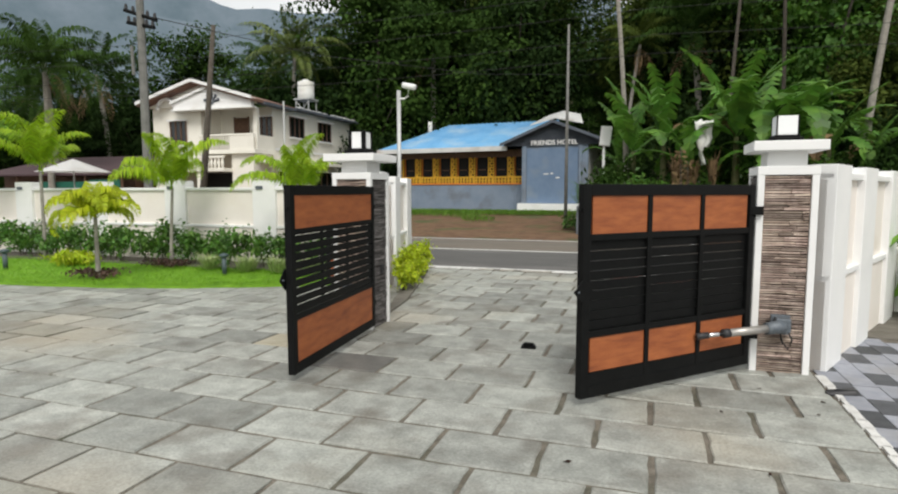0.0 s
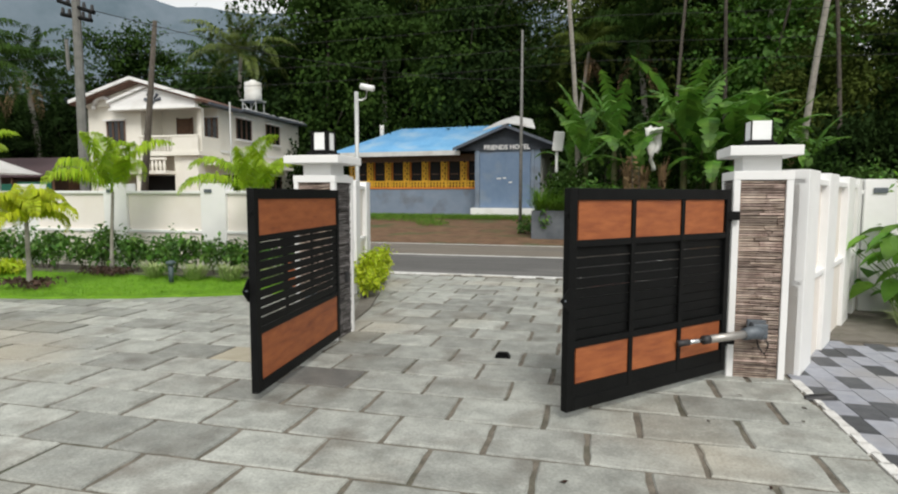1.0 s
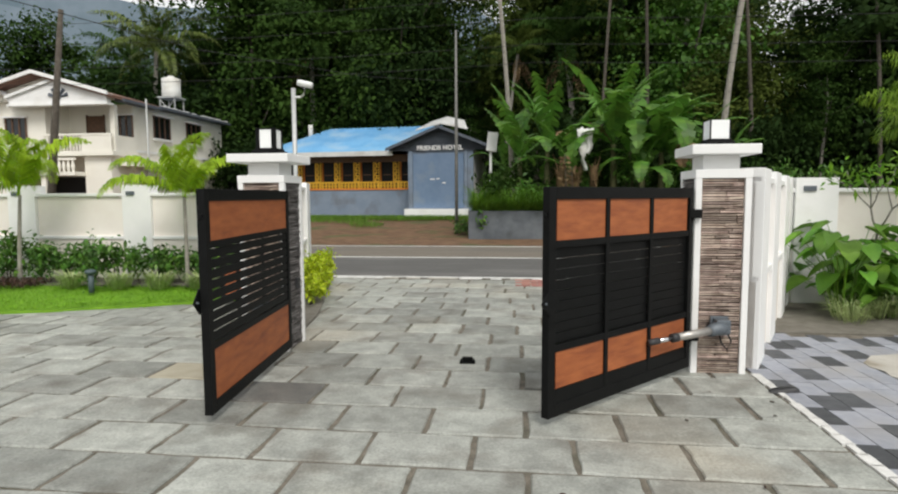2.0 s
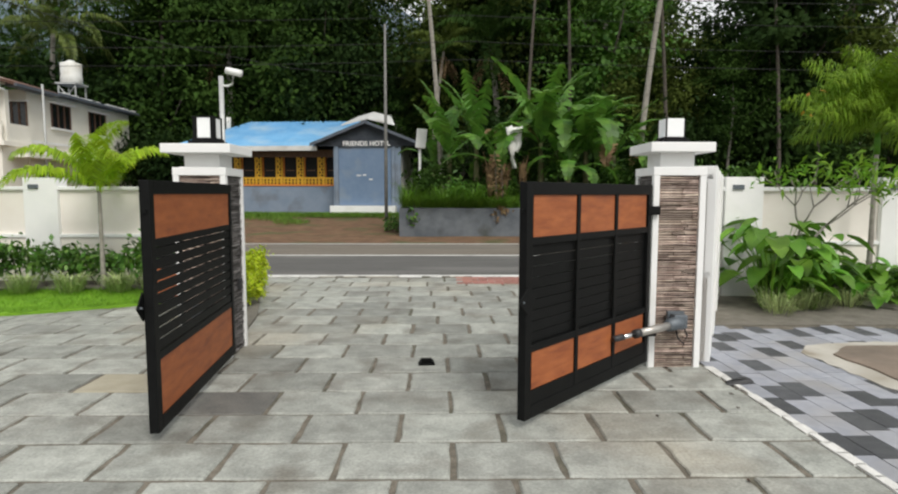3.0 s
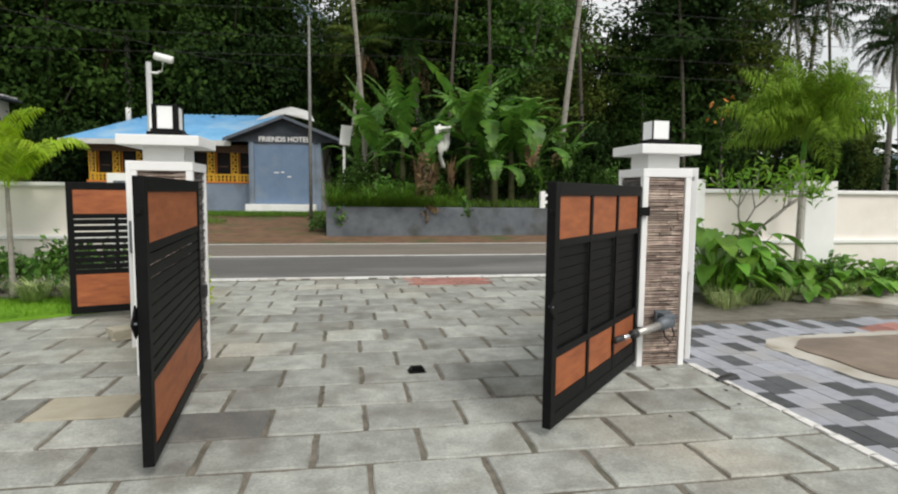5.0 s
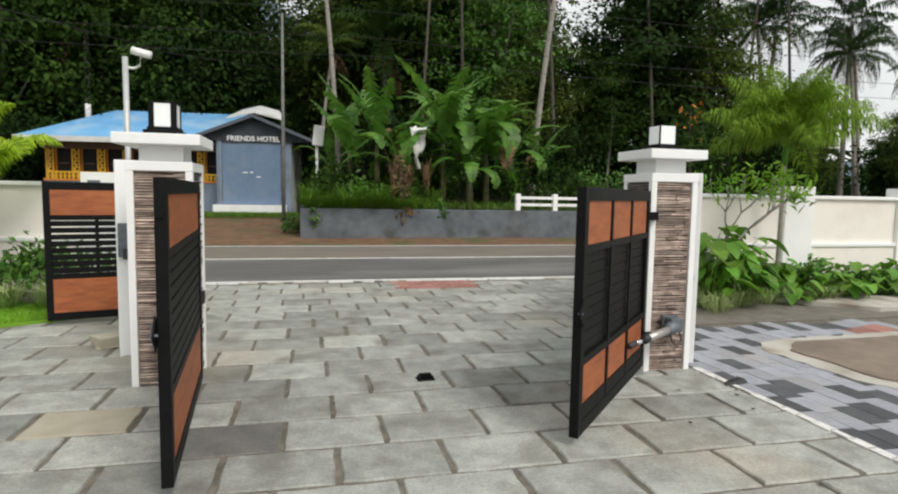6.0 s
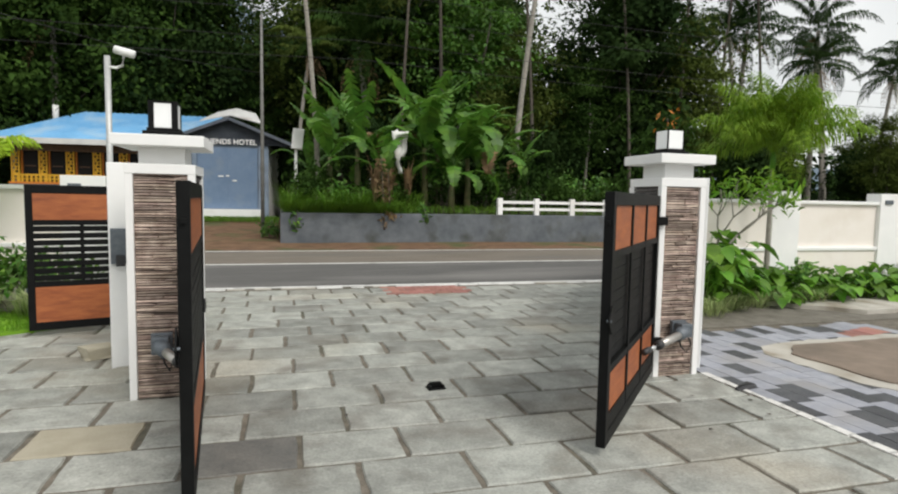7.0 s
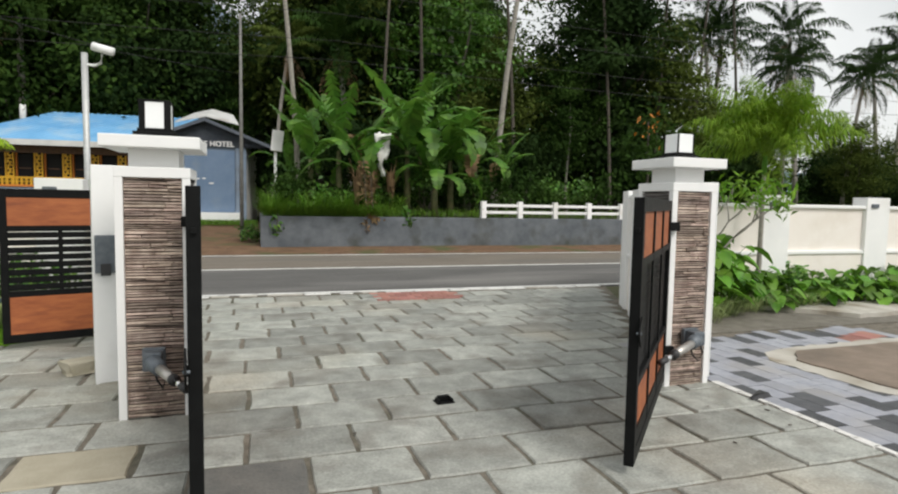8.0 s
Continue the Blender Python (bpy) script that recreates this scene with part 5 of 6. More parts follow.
spots = [(3.55, 8.45, 1.1), (3.80, 8.80, 1.2), (4.15, 8.95, 1.2), (4.49, 9.00, 0.95), (3.92, 9.10, 1.2), (4.97, 9.00, 0.85), (5.44, 8.95, 0.7), (5.92, 8.90, 0.65), (6.59, 8.95, 0.75),
         (7.26, 8.90, 0.8), (7.93, 9.00, 0.7), (8.59, 8.95, 0.8), (9.36, 8.90, 0.65), (10.12, 9.00, 0.8), (10.98, 8.95, 0.7), (4.06, 8.45, 0.75), (5.20, 8.60, 0.55), (6.30, 8.60, 0.45), (7.54, 8.55, 0.5), (8.50, 8.60, 0.45)]
for i, (x, y, h) in enumerate(spots):
    broad_plant(pose(x, y, 0.0, 0, 0, i * 40), h if x < 4.3 else h * 0.8, 24 if h > 1 else 20, 0.28 if h > 0.9 else 0.22, 200 + i, "green broad-leaved plant in the bed by the wall")
for i in range(16):
    shrub("bed_shrub", pose(4.4 + i * 0.53, 9.0 + rng.uniform(-0.2, 0.15), 0.0), (0.36, 0.3, rng.uniform(0.4, 0.62)), "leaf_hedge", "low green shrub with white flecked leaves", 230 + i, 300, 0.1, "shrub", group="bed shrubs")
for i, (x, y) in enumerate(((3.9, 8.3), (3.6, 8.35), (4.2, 8.4), (4.7, 8.5), (5.3, 8.55), (3.45, 8.05), (5.8, 8.6))):
    tuft("spider_grass", pose(x, y, 0.0), 120, 0.34, 1.3, "leaf_pale", "pale green striped grass tuft in grey soil", 260 + i, 0.014)

fr = thing("frangipani", pose(4.02, 8.85, 0.0), "bare branched frangipani with leaf tufts at the tips", "tree")
bm = None
tips = []


def fork(p, d, L, r, depth, rg):
    e = p + d * L
    tube([p, (p + e) / 2 + Vector((rg.uniform(-.03, .03), rg.uniform(-.03, .03), 0)), e], [r, r * 0.9, r * 0.8], 7, bm) if bm else part("branch", tube([p, (p + e) / 2 + Vector((rg.uniform(-.03, .03), rg.uniform(-.03, .03), 0)), e], [r, r * 0.9, r * 0.8], 7), "palmbark", fr, smooth=True)
    if depth == 0:
        tips.append(e)
        return
    for k in range(2 if depth != 2 else 3):
        a = rg.uniform(0, 6.28)
        fork(e, (d + Vector((math.cos(a), math.sin(a), 0.3)) * 0.62).normalized(), L * rg.uniform(0.66, 0.88), r * 0.68, depth - 1, rg)


fork(Vector((0, 0, -0.02)), Vector((0.18, 0, 1)), 0.66, 0.03, 4, random.Random(21))
nr = np.random.default_rng(3)
cpos = np.concatenate([np.array(p)[None, :] + nr.normal(scale=0.10, size=(14, 3)) for p in tips])
quads("foliage", leaves(nr, cpos, 0.14, 0.3, 0.3), "leaf_areca", fr)

# bananas and undergrowth behind the retaining wall


def banana(m, height, n, size, seed, label, droop=1.0):
    rg = random.Random(seed)
    t = thing("banana_plant", m, label, "banana plant", "banana plants")
    part("stem", tube([(0, 0, -0.1), (0.03, 0, height * 0.3), (0.0, 0.02, height * 0.5)], [0.15, 0.12, 0.08], 9), "banana_stem", t, "green and brown sheathed stem", smooth=True)
    for i in range(n):
        a = i * 2.4 + rg.uniform(-0.4, 0.4)
        L = size * rg.uniform(0.75, 1.15)
        h = Vector((math.cos(a), math.sin(a), 0))
        sd = Vector((-math.sin(a), math.cos(a), 0))
        upright = i % 3 != 0
        rise0 = radians(rg.uniform(60, 86) if upright else rg.uniform(35, 65))
        bend = radians(rg.uniform(35, 110) if upright else rg.uniform(110, 165)) * droop
        bm = bmesh.new()
        K = 14
        p = Vector((0, 0, height * 0.48))
        rows = []
        for k in range(K + 1):
            f = k / K
            ang = rise0 - bend * f ** (2.2 if droop < 1 else 1.45)
            w = 0.0 if f < 0.14 else size * 0.118 * math.sin(math.pi * min(1, (f - 0.1) / 0.92)) ** 0.6
            w = max(w, 0.012)
            nm = Vector((-math.sin(ang) * h.x, -math.sin(ang) * h.y, math.cos(ang)))
            rows.append((p.copy(), w, nm))
            p = p + (h * math.cos(ang) + Vector((0, 0, math.sin(ang)))) * (L / K)
        for k in range(K):
            tear = rg.random() < 0.65
            for sg in (-1, 1):
                (p0, w0, n0), (p1, w1, n1) = rows[k], rows[k + 1]
                s0, s1 = (0.0, 0.5) if tear else (0.0, 0.0)
                dz = Vector((0, 0, -1))
                q = [p0, p0 + sd * sg * w0 + n0 * w0 * 0.25 + dz * w0 * (0.35 + rg.uniform(0, 0.3)), p1 + sd * sg * w1 * (1 - s1) + n1 * w1 * 0.25 + dz * w1 * 0.5, p1]
                bm.faces.new([bm.verts.new(v) for v in (q if sg > 0 else q[::-1])])
        part("leaf", bm, "leaf_dry" if i == 6 and seed % 3 == 0 else "leaf_banana", t, "dry brown leaf" if i == 6 and seed % 3 == 0 else "")
    return t


for i, (x, y, h, n, s, dr) in enumerate(((2.9, 23.3, 5.0, 14, 3.5, 1.2), (4.7, 23.5, 4.4, 14, 3.2, 1.25), (3.8, 24.7, 5.6, 13, 3.3, 1.15), (6.0, 24.2, 4.2, 12, 2.9, 1.25), (3.9, 22.9, 2.6, 10, 2.6, 1.2),
                                         (-0.6, 24.2, 4.2, 8, 3.0, 0.85), (0.5, 24.6, 5.0, 8, 3.2, 0.8), (1.3, 23.6, 3.2, 10, 2.8, 1.1), (-1.2, 26.5, 3.4, 7, 2.2, 0.9), (7.6, 25.2, 3.6, 9, 2.4, 1.2))):
    banana(pose(x, y, 1.0, 0, 0, i * 53), h, n, s, 300 + i, "banana plant with long torn green leaves", dr)
bm = bmesh.new()
cloth = [[bm.verts.new(((u - 3) * 0.10 * (1 - 0.055 * w) + 0.16 * noise.noise((u * 0.5, w * 0.35, 1)), 0.24 * noise.noise((u * 0.9, w * 0.3, 7)), 4.1 - 0.15 * w + 0.10 * noise.noise((u * 0.7, w * 0.5, 4)))) for u in range(7)] for w in range(11)]
for w in range(10):
    for u in range(6):
        if (u > 3 and w > 5) or (u < 2 and w > 7):
            continue
        bm.faces.new((cloth[w][u], cloth[w][u + 1], cloth[w + 1][u + 1], cloth[w + 1][u]))
bmesh.ops.delete(bm, geom=[v for v in bm.verts if not v.link_faces], context='VERTS')
bmesh.ops.solidify(bm, geom=bm.faces[:], thickness=0.012)
cl = tagged(part("hanging_cloth", bm, "tank", None, "", pose(1.75, 22.3, -0.1), smooth=True), "crumpled white plastic sheet hanging among bananas", "cloth")
for i, (x, y) in enumerate(((0.9, 22.6), (1.5, 22.9), (2.1, 22.5))):
    tuft("dry_leaves", pose(x, y, 1.0), 70, 2.0, 0.25, "leaf_dry", "hanging dry banana leaves", 330 + i, 0.05, "dry leaves")
for i, (x, z0, z1) in enumerate(((1.02, 3.1, 0.55), (1.25, 2.6, 0.85), (-1.9, 1.3, 0.45), (2.5, 1.4, 0.75))):
    vn = thing("hanging_vine", pose(x, 21.22, 0.0), "brown dry vine hanging over the retaining wall", "vine", "hanging vines")
    vr = np.random.default_rng(500 + i)
    zz = vr.uniform(z1, z0, 90 if i < 2 else 40)
    yy = np.where(zz > 1.1, 0.35 + 0.25 * (zz - 1.1), 0.02)
    part("stem", tube([(0, 0.3 + 0.25 * (z0 - 1.1), z0), (0.04, 0.3, 1.15), (0.02, 0.03, 1.0), (0.0, 0.03, z1)], [0.015, 0.02, 0.02, 0.01], 5), "bark", vn)
    quads("foliage", leaves(vr, np.stack([vr.normal(scale=0.10, size=len(zz)), yy + vr.normal(scale=0.05, size=len(zz)), zz], axis=1), 0.24, 0.3, 0.1), "leaf_dry" if i < 2 else "leaf_hedge", vn)
for i in range(22):
    shrub("bank_shrub", pose(-1.9 + i * 0.62 + rng.uniform(-0.2, 0.2), 22.6 + rng.uniform(0, 2.2), 1.0), (0.75, 0.6, rng.uniform(0.9, 2.3)), "leaf_forest" if i % 3 else "leaf_hedge",
          "green weedy shrub on the bank among bananas", 340 + i, 360, 0.2, "shrub", group="bank shrubs")
fs = thing("flowering_shrub", pose(13.5, 23.2, 1.0), "tall shrub with a few orange bracts", "shrub")
part("stem", tube([(0, 0, 0), (0.1, 0, 2), (0, 0, 4.2)], [0.06, 0.05, 0.03], 6), "bark", fs)
fr2 = np.random.default_rng(8)
quads("bract", leaves(fr2, fr2.normal(size=(14, 3)) * np.array([0.3, 0.3, 0.35]) + np.array([0, 0, 4.0]), 0.34, 0.4, 0.3), "petal_o", fs, "orange bracts")["kind"] = "stuff"
quads("foliage", leaves(fr2, fr2.normal(size=(420, 3)) * np.array([0.8, 0.7, 0.9]) + np.array([0.1, 0, 3.0]), 0.34, 0.35, 0.3), "leaf_forest", fs)
# ---------------------------------------------------------------- palms and forest

palm("tall_palm", pose(-0.87, 26.1, 1.0), 13.5, 0.11, 14, 3.2, 0.8, 50, "leaf_coco", "tall slender palm with pale grey trunk", lean=(-1.1, 0), seed=40, group="tall palms")
palm("tall_palm", pose(7.3, 25.3, 1.0), 14.0, 0.13, 14, 3.2, 0.8, 50, "leaf_coco", "tall slender palm with pale grey trunk", lean=(1.6, 0), seed=41, group="tall palms")
palm("coconut_palm", pose(-25.5, 38.5, 0.4), 11.0, 0.2, 20, 4.6, 1.0, 56, "leaf_coco", "coconut palm with broad drooping crown behind the house", lean=(0.6, 0), seed=42, group="coconut palms", rise=(-5, 80), droop=(60, 110), hang=0.7)
dp = palm("dark_palm", pose(25.5, 30.5, 1.0), 13.5, 0.10, 12, 3.0, 0.8, 44, "leaf_forest", "tall slender palm with dark trunk", lean=(-0.8, 0.3), seed=47, group="dark palms", bark="bark")
for x, y, s in ((3.4, 31, 0.95), (10.4, 30, 1.0), (15.2, 28.5, 0.92), (18.6, 29.5, 1.0), (22.3, 31, 0.95), (6.2, 33, 1.05)):
    copy_thing(dp, pose(x, y, 1.0, 0, 0, 70 * x) @ Matrix.Scale(s, 4))
shrub("pole_shrub", pose(-2.75, 22.7, 0.05), (0.45, 0.4, 0.75), "leaf_hedge", "dark bush at the foot of the pole", 410, 380, 0.12)
cp = palm("coconut_palm", pose(-1.6, 37.5, 1.2), 9.0, 0.13, 14, 2.6, 0.7, 46, "leaf_olive", "coconut palm with dry lower fronds", lean=(0.9, 0), seed=43, group="coconut palms", rise=(-5, 80), droop=(60, 120), hang=0.7, dead=5)
co = palm("coconut_palm", pose(-37, 41, 0.3), 8.5, 0.2, 18, 4.2, 1.0, 50, "leaf_forest", "dark coconut palm at the forest edge", lean=(-0.7, 0.3), seed=44, group="coconut palms", rise=(-10, 80), droop=(60, 120), hang=0.7, dead=2)
rng = random.Random(9)
for x, y, s in ((-32.5, 25, 0.95), (-37, 29, 1.1), (-40, 36, 1.2), (-15, 41, 1.2), (3, 37.5, 1.15), (8.5, 38.5, 1.3), (-10, 43, 1.5), (-43, 34, 0.95), (-48, 44, 1.1), (-31, 45, 0.95), (-20, 46, 1.05), (-44, 27, 0.9), (-52, 33, 1.0), (-35, 50, 1.25), (-58, 42, 1.2), (-27.5, 48, 1.1)):
    copy_thing(co, pose(x, y, rise(x, y), 0, 0, rng.uniform(0, 360)) @ Matrix.Scale(s, 4))
# darkest leaf colour paints the backlit silhouette of these fronds
ct = palm("coconut_palm", pose(38, 30, 0.5), 11.5, 0.17, 17, 3.4, 0.85, 50, "leaf_deep_shade", "tall coconut palm painted dark as a silhouette against the sky", lean=(1.0, 0.2), seed=45, group="coconut palms", rise=(-20, 80), droop=(60, 120), hang=0.8, dead=3)
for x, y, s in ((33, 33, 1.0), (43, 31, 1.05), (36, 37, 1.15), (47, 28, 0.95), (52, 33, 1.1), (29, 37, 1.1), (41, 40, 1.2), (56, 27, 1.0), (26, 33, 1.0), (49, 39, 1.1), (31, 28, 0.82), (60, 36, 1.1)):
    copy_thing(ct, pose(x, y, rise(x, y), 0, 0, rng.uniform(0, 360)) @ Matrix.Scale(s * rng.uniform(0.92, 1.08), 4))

base_trees = [tree("forest_tree", pose(-9, 41.5, 0.8), 15, 4.6, "leaf_forest", "tall dark green forest tree", 1, 0.34, 115, 120, 0.12),
              tree("forest_tree", pose(0.6, 42, 1.5), 17, 4.4, "leaf_olive", "tall olive green forest tree", 2, 0.30, 115, 120, 0.15),
              tree("forest_tree", pose(5, 40, 1.2), 16, 4.2, "leaf_deep_shade", "tall forest tree with shade painted into its leaves", 3, 0.34, 115, 120, 0.1),
              tree("forest_tree", pose(19, 33.5, 0.8), 14, 3.8, "leaf_forest", "tall slim forest tree with open crown", 4, 0.28, 70, 110, 0.35, 0.17, bark="palmbark"),
              tree("forest_tree", pose(9, 34.5, 1.0), 13, 3.4, "leaf_banana", "lighter green tree at the forest edge", 6, 0.3, 70, 110, 0.2, 0.16)]
for t in base_trees:
    t["group"] = "forest trees"
plan = []
for i in range(9):
    plan.append((-19 + i * 4.0 + rng.uniform(-1, 1), 41.5 + rng.uniform(-1.0, 2.5), rng.uniform(0.85, 1.1)))
for i in range(9):
    plan.append((-22 + i * 4.6 + rng.uniform(-1.5, 1.5), 48 + rng.uniform(-2, 3), rng.uniform(1.05, 1.3)))
for i in range(9):
    plan.append((-26 + i * 5.5 + rng.uniform(-2, 2), 58 + rng.uniform(-3, 3), rng.uniform(1.15, 1.4)))
for i in range(10):
    plan.append((-62 + i * 4.2 + rng.uniform(-1.5, 1.5), 46 + rng.uniform(-3, 4), rng.uniform(0.6, 0.74)))
for i in range(8):
    plan.append((-64 + i * 5.2 + rng.uniform(-1.5, 1.5), 30 + 1.2 * i + rng.uniform(-2, 2), rng.uniform(0.42, 0.56)))
for x, y, s in ((-37, 42, 0.95), (-46, 36, 0.55), (-41, 33, 0.5), (-52, 42, 0.6), (-34, 46, 0.55), (-30, 42, 0.5), (-23, 44, 0.75), (13.5, 30, 0.58), (17, 31.5, 0.95), (20.0, 30.5, 0.7), (11, 33, 0.6), (15.5, 35.5, 0.68), (24, 33, 0.55), (20, 37, 1.0), (29, 36, 0.5), (34, 40, 0.5), (40, 36, 0.45), (46, 42, 0.5), (53, 40, 0.5), (60, 34, 0.45), (25, 29, 0.42), (31, 27, 0.36), (66, 30, 0.5), (37, 26, 0.3), (44, 25, 0.28)):
    plan.append((x, y, s))
for k, (x, y, s) in enumerate(plan):
    if abs(x + 1.65 + 0.075 * y) < 3.2 and y > 36:
        s *= 0.5
    b = base_trees[(0, 1, 2, 3, 1, 0, 4, 3, 2, 1, 0, 3, 2)[(k * 5 + k // 7) % 13]]
    z = rise(x, y)
    if x > -2 and 21.5 < y < 36.5:
        z = 1.0
    copy_thing(b, pose(x, y, z - 0.1, 0, 0, rng.uniform(0, 360)) @ Matrix.Diagonal((s * rng.uniform(0.9, 1.15), s * rng.uniform(0.9, 1.15), s, 1)))

# understorey gloom is painted by the darker leaf colour
under = shrub("understorey", pose(-14, 37.5, 0.5), (2.0, 1.4, 4.0), "leaf_deep_shade", "dark tangled forest understorey", 71, 4200, 0.26, "undergrowth", group="forest understorey", lump=16)
for i in range(26):
    x, y = -32 + i * 2.9 + rng.uniform(-0.8, 0.8), 36.9 + rng.uniform(-0.8, 1.6)
    z = rise(x, y)
    if x > -2:
        y -= rng.uniform(4, 9)
        z = 1.0
    copy_thing(under, pose(x, y, z - 0.1, 0, 0, rng.uniform(0, 360)) @ Matrix.Scale(rng.uniform(0.75, 1.15), 4))
for i in range(15):
    x, y = -66 + i * 2.9 + rng.uniform(-0.8, 0.8), 40 + rng.uniform(-1.5, 1.5)
    copy_thing(under, pose(x, y, rise(x, y) - 0.1, 0, 0, rng.uniform(0, 360)) @ Matrix.Scale(rng.uniform(1.6, 2.1), 4))
# far wooded slope, forest shade put into its leaf colour
nr = np.random.default_rng(77)
px, py = nr.uniform(-70, 70, 26000), nr.uniform(44, 120, 26000)
pz = np.array([rise(a, b) for a, b in zip(px, py)]) + nr.uniform(0, 5, 26000) + 2.5 * np.sin(px * 0.45) * np.cos(py * 0.38)
tagged(quads("far_woods", leaves(nr, np.stack([px, py, pz], axis=1), 1.3, 0.7, 0.5), "leaf_deep_shade"), "dense dark woods on the slope", "woods", "", "stuff")
# mountains, their distance haze mixed into the material colour
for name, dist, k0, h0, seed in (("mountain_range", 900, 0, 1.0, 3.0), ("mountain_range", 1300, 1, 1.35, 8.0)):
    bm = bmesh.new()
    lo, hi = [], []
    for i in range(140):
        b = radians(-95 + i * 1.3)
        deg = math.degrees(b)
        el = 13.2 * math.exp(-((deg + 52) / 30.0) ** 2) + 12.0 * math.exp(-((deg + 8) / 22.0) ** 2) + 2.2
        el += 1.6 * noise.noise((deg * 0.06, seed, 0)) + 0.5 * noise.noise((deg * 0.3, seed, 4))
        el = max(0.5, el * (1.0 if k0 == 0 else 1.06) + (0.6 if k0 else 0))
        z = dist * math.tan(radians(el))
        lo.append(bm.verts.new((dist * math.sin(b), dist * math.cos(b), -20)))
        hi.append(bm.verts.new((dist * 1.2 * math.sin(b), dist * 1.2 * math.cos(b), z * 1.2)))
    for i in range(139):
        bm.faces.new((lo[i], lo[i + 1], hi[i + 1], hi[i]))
    tagged(part(name, bm, "hill", None, "blue green mountain ridge with haze painted into its colour", smooth=True), "", "mountains", "", "structure")

# ---------------------------------------------------------------- yard details and pieces of paving

wd = tagged(part("debris", box(-0.11, 0.11, -0.045, 0.045, 0.0, 0.035, 0.015), "plastic", None, "", pose(1.5, 5.28, 0.0, 0, 0, 20)), "dark crumpled scrap lying on the paving", "debris")
for v in wd.data.vertices:
    v.co += Vector((noise.noise(v.co * 20), noise.noise(v.co * 20 + Vector((5, 5, 5))), 0.3 * noise.noise(v.co * 25))) * 0.05
wd.data.update()
r8 = random.Random(31)
for x, y in ((1.05, 4.95), (0.9, 5.2), (1.2, 4.7), (0.55, 4.55), (1.3, 5.0), (-0.4, 3.4), (0.7, 3.6), (-1.9, 5.4)):
    b = bmesh.new()
    s8 = r8.uniform(0.012, 0.022)
    q = [b.verts.new((s8 * u * r8.uniform(0.8, 1.2), s8 * v, 0.006 + 0.006 * r8.random())) for u, v in ((-1.4, 0), (-0.3, -0.7), (1.3, 0), (0.2, 0.8))]
    b.faces.new(q)
    bmesh.ops.solidify(b, geom=b.faces[:], thickness=0.003)
    tagged(part("fallen_leaf", b, "leaf_maroon", None, "", pose(x, y, 0.0, 0, 0, r8.uniform(0, 360))), "small dark dry leaf fallen on the slabs", "leaf", "fallen leaves")
ws = tagged(part("wedge_stone", box(-0.14, 0.14, -0.1, 0.1, 0.0, 0.13, 0.03), "slab_ochre", None, "", pose(-4.05, 7.45, 0.0, 0, 0, 30)), "rough yellowish stone block on the paving", "stone")
for v in ws.data.vertices:
    v.co += Vector((noise.noise(v.co * 9), noise.noise(v.co * 9 + Vector((5, 5, 5))), 0.0)) * 0.05
ws.data.update()
cs = thing("cover_slab", pose(0, 0, 0), "brown concrete cover slab with a pale cement edge", "slab", "", "structure")
part("cement_edge", prism(ragged([(2.6, 6.2), (2.8, 6.45), (3.2, 6.6), (9, 6.8), (9, 4.4), (3.3, 4.4), (2.8, 4.8), (2.62, 5.3)], 0.12, 0.035, 5), -0.03, 0.006), "cement", cs, "pale cement edge")
part("cover", prism(ragged([(2.85, 6.1), (3.2, 6.4), (9, 6.6), (9, 4.55), (3.4, 4.6), (2.9, 5.1)], 0.15, 0.02, 6), -0.02, 0.02), "cover", cs)
for poly in ([(5.0, 8.62), (7.3, 8.62), (7.7, 7.8), (5.95, 7.72)], [(7.5, 8.62), (11, 8.6), (11, 7.7), (7.95, 7.8)]):
    poly = ragged(poly, 0.2, 0.03, 8)
    tagged(part("concrete_slab", prism(poly, -0.02, 0.075), "cement", None), "loose pale concrete slab on soil", "slab", "concrete slabs")
bm = bmesh.new()
r4 = random.Random(6)
y = 5.75
while y > 2.0:
    w = r4.uniform(0.008, 0.045)
    box(1.455 - w, 1.475 + w * 0.6, y - 0.16, y, -0.02, 0.006, 0, bm)
    y -= 0.15
tagged(part("cement_seam", bm, "lime", None, "uneven white cement seam between two pavings"), "", "seam", "", "structure")

# drive slabs: courses along x, staggered joints
COURSE = [3.66 + 0.4875 * i for i in range(-20, 17)]
slab_meshes = []
r5 = random.Random(15)
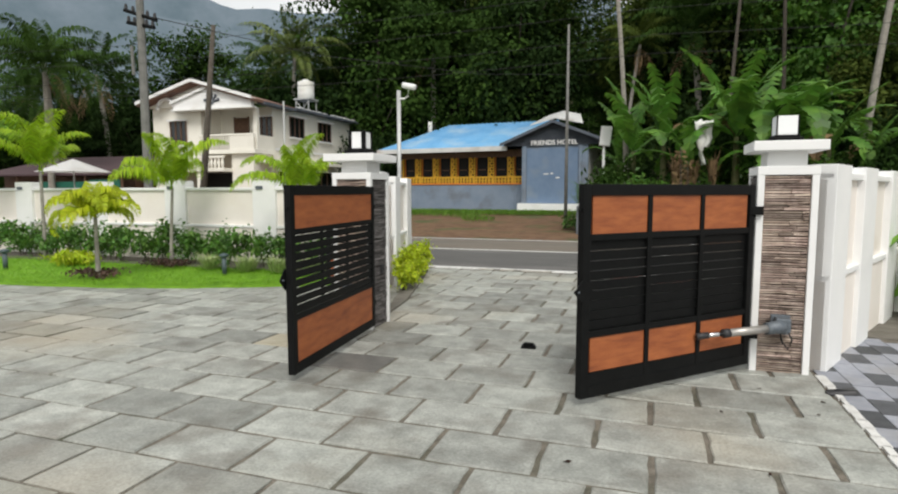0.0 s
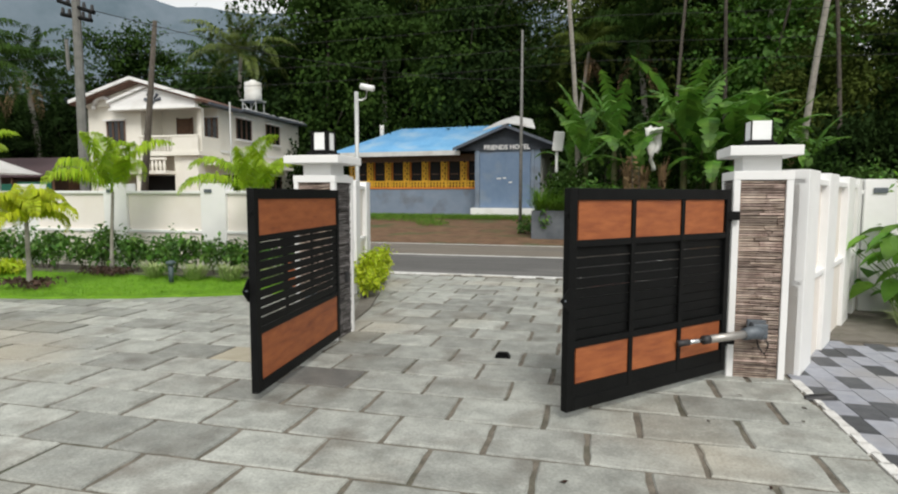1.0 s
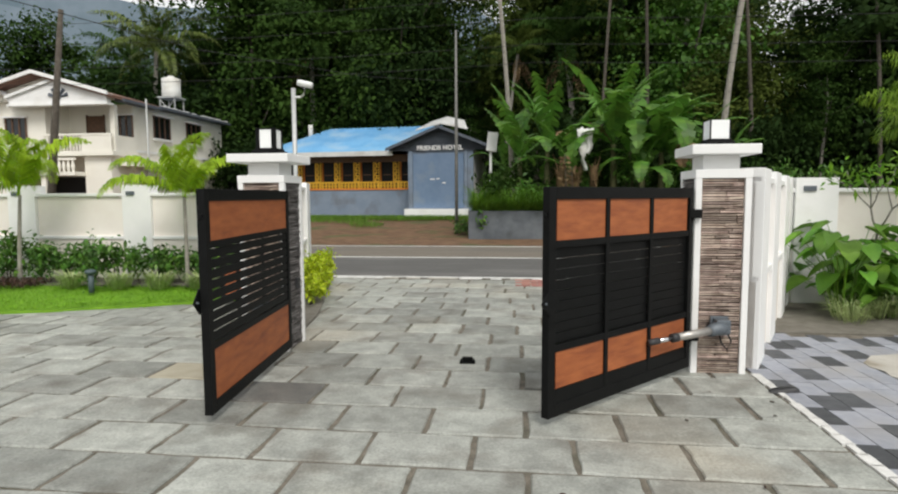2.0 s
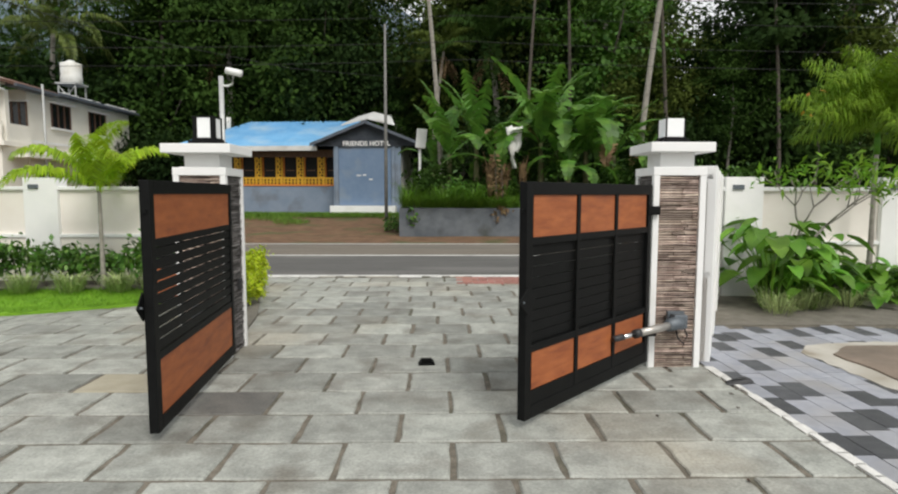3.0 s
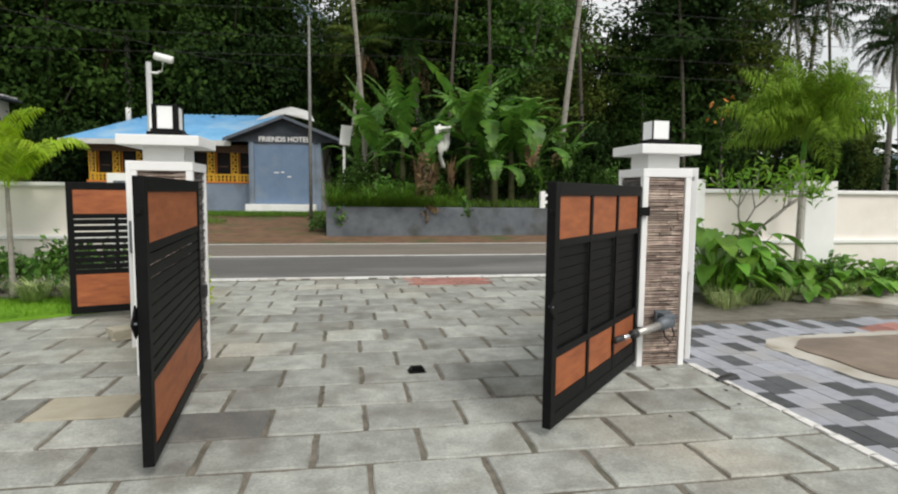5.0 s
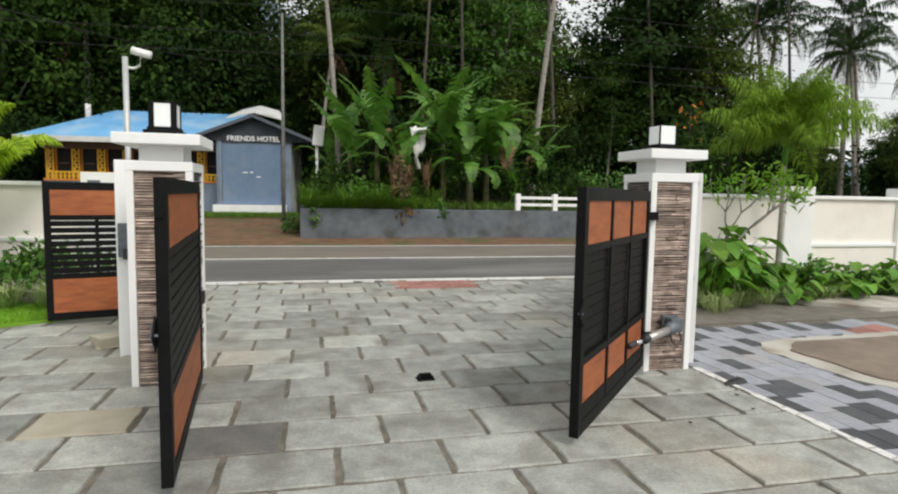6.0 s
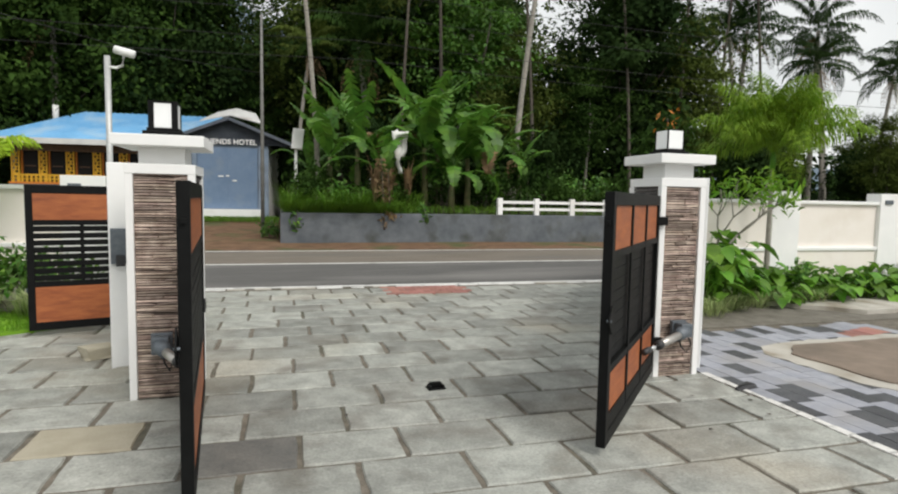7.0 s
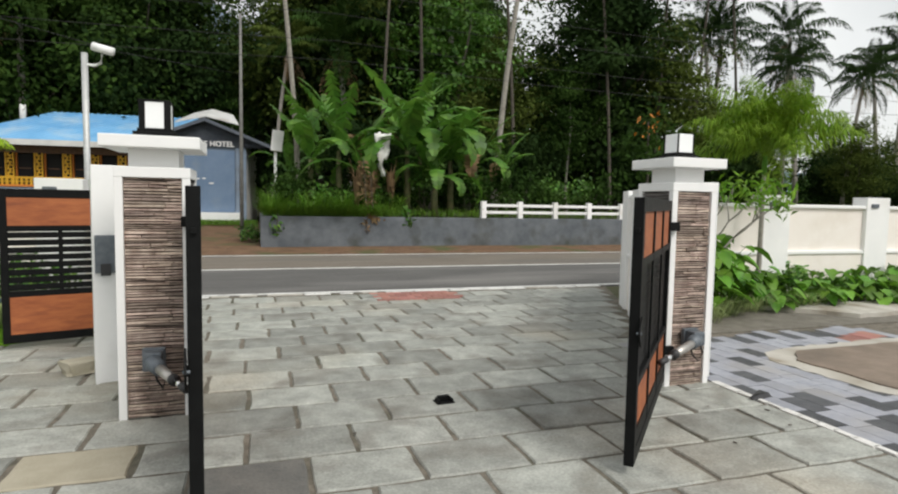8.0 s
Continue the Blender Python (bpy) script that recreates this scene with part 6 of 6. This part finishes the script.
for k in range(6):
    b = bmesh.new()
    ring = []
    for sx0, sy0, sx1, sy1 in ((-1, -1, 1, -1), (1, -1, 1, 1), (1, 1, -1, 1), (-1, 1, -1, -1)):
        for q in range(4):
            f = q / 4 + (r5.uniform(-0.05, 0.05) if q else 0)
            ring.append((0.5 * (sx0 + (sx1 - sx0) * f) + r5.uniform(-0.012, 0.008) * (sx0 or 1), 0.5 * (sy0 + (sy1 - sy0) * f) + r5.uniform(-0.016, 0.010) * (sy0 or 1)))
    lo = [b.verts.new((x, y, -0.05)) for x, y in ring]
    mi = [b.verts.new((x, y, -0.009)) for x, y in ring]
    hi = [b.verts.new((x * 0.972, y * 0.965, r5.uniform(-0.002, 0.002))) for x, y in ring]
    b.faces.new(hi)
    for i in range(16):
        n = (i + 1) % 16
        b.faces.new((lo[i], lo[n], mi[n], mi[i]))
        b.faces.new((mi[i], mi[n], hi[n], hi[i]))
    me = bpy.data.meshes.new("slab")
    b.to_mesh(me)
    b.free()
    me.materials.append(M["slab"])
    slab_meshes.append(me)
dark_me = slab_meshes[0].copy()
dark_me.materials[0] = M["slab_dark"]
ochre_me = slab_meshes[1].copy()
ochre_me.materials[0] = M["slab_ochre"]
rest = bmesh.new()
for ci in range(len(COURSE) - 1):
    y0, y1 = COURSE[ci], COURSE[ci + 1]
    if y1 > 11.55:
        break
    x = 1.43 if y0 < 6.0 else 1.5 + 0.5 * (y0 - 5.92) - 0.28
    # running bond: alternate courses set off by half a slab, drifting a little towards the road
    phase = (-0.26 if ci % 2 == 0 else -0.59) - max(0.0, y0 - 6.5) * 0.07
    k = math.floor((x - 0.22 - phase) / 0.668)
    while x > -15.8:
        x1 = x
        x0 = phase + 0.668 * k + r5.uniform(-0.018, 0.018)
        k -= 1
        x = x0
        cx, cy, w, d = (x0 + x1) / 2, (y0 + y1) / 2, x1 - x0 - r5.uniform(0.026, 0.046), y1 - y0 - r5.uniform(0.02, 0.034)
        if cy > 6.1 and cx < -3.3 - 0.3 * (cy - 6.1) and cy > 8.9:
            continue
        rot = r5.uniform(-0.6, 0.6)
        if cx > -6.6 and 2.5 < cy:
            me = slab_meshes[r5.randrange(6)]
            if abs(cx + 2.62) < 0.33 and 4.63 <= cy < 5.12:
                me = dark_me
            elif (abs(cx + 3.75) < 0.3 and 5.12 <= cy < 5.63):
                me = ochre_me
            ob = new("slab", me)
            place(ob, pose(cx, cy, r5.uniform(-0.003, 0.003), r5.uniform(-0.3, 0.3), r5.uniform(-0.3, 0.3), rot) @ Matrix.Diagonal((w, d, 1, 1)), pavement)
        else:
            box(cx - w / 2, cx + w / 2, cy - d / 2, cy + d / 2, -0.05, r5.uniform(-0.004, 0.003), 0, rest)
tagged(part("far_slab", rest, "slab_far", pavement, "grey stone slabs"), kind="stuff")
bme = None
for i in range(25):
    px0 = -0.55 + (i % 5) * 0.285 + 0.12 * (i // 5 % 2)
    m4 = pose(px0, 11.45 - 0.165 * (i // 5), 0.002, 0, 0, r5.uniform(-1.5, 1.5))
    if bme is None:
        ob = part("brick", box(-0.135, 0.135, -0.075, 0.075, -0.05, 0.008, 0.006), "redbrick", pavement, "", m4)
        bme = ob.data
    else:
        place(new("brick", bme), m4, pavement)
tagged(part("drive_edge", box(-4.6, 4.0, 11.53, 11.7, -0.05, -0.006), "mortar", None, "rough mortar strip between drive and road"), "", "kerb", "", "structure")
kerb = thing("kerb", pose(0, 0, 0), "row of worn pale kerb stones at the road edge", "kerb", "", "structure")
x = -4.6
while x < 3.9:
    w = r5.uniform(0.35, 0.75)
    part("kerb_stone", box(x, x + w - r5.choice((0.02, 0.03, 0.16)), 11.56, 11.67, -0.04, r5.uniform(0.0, 0.012), 0.006), "line" if r5.random() < 0.6 else "cement", kerb)
    x += w

# two-tone pavers beside the drive
yard = thing("paver_yard", pose(0, 0, 0), "light grey and black oblong pavers laid staggered", "pavement", "", "structure")
part("bed", box(1.47, 9.2, -6.0, 7.46, -0.06, -0.010), "mortar", yard)
pm = []
for mat in ("paver_l", "paver_d", "redbrick"):
    o = part("paver", box(-0.5, 0.5, -0.5, 0.5, -0.05, 0.0), mat, yard)
    pm.append(o.data)
    bpy.data.objects.remove(o)
r6 = random.Random(23)
STEP = [0.0, 0.285, 0.035, 0.08, 0.15, 0.31, 0.09]
for i in range(20):
    cx = 1.545 + 0.193 * i
    for j in range(17):
        cy = 2.08 + 0.335 * j + STEP[i % 7]
        if cx > 5.4 or (cx > 2.8 and 4.45 < cy < 6.25) or cy > 7.3:
            continue
        dk = ((j + i // 2) % 2 == 0 and r6.random() < 0.85) if i % 2 == 0 else r6.random() < 0.22
        ob = new("paver", pm[2 if 4.3 < cx < 5.2 and 6.7 < cy < 7.05 else 1 if dk else 0])
        place(ob, pose(cx, cy, r6.uniform(-0.001, 0.002), 0, 0, r6.uniform(-0.6, 0.6)) @ Matrix.Diagonal((0.187, 0.327, 1, 1)), yard)
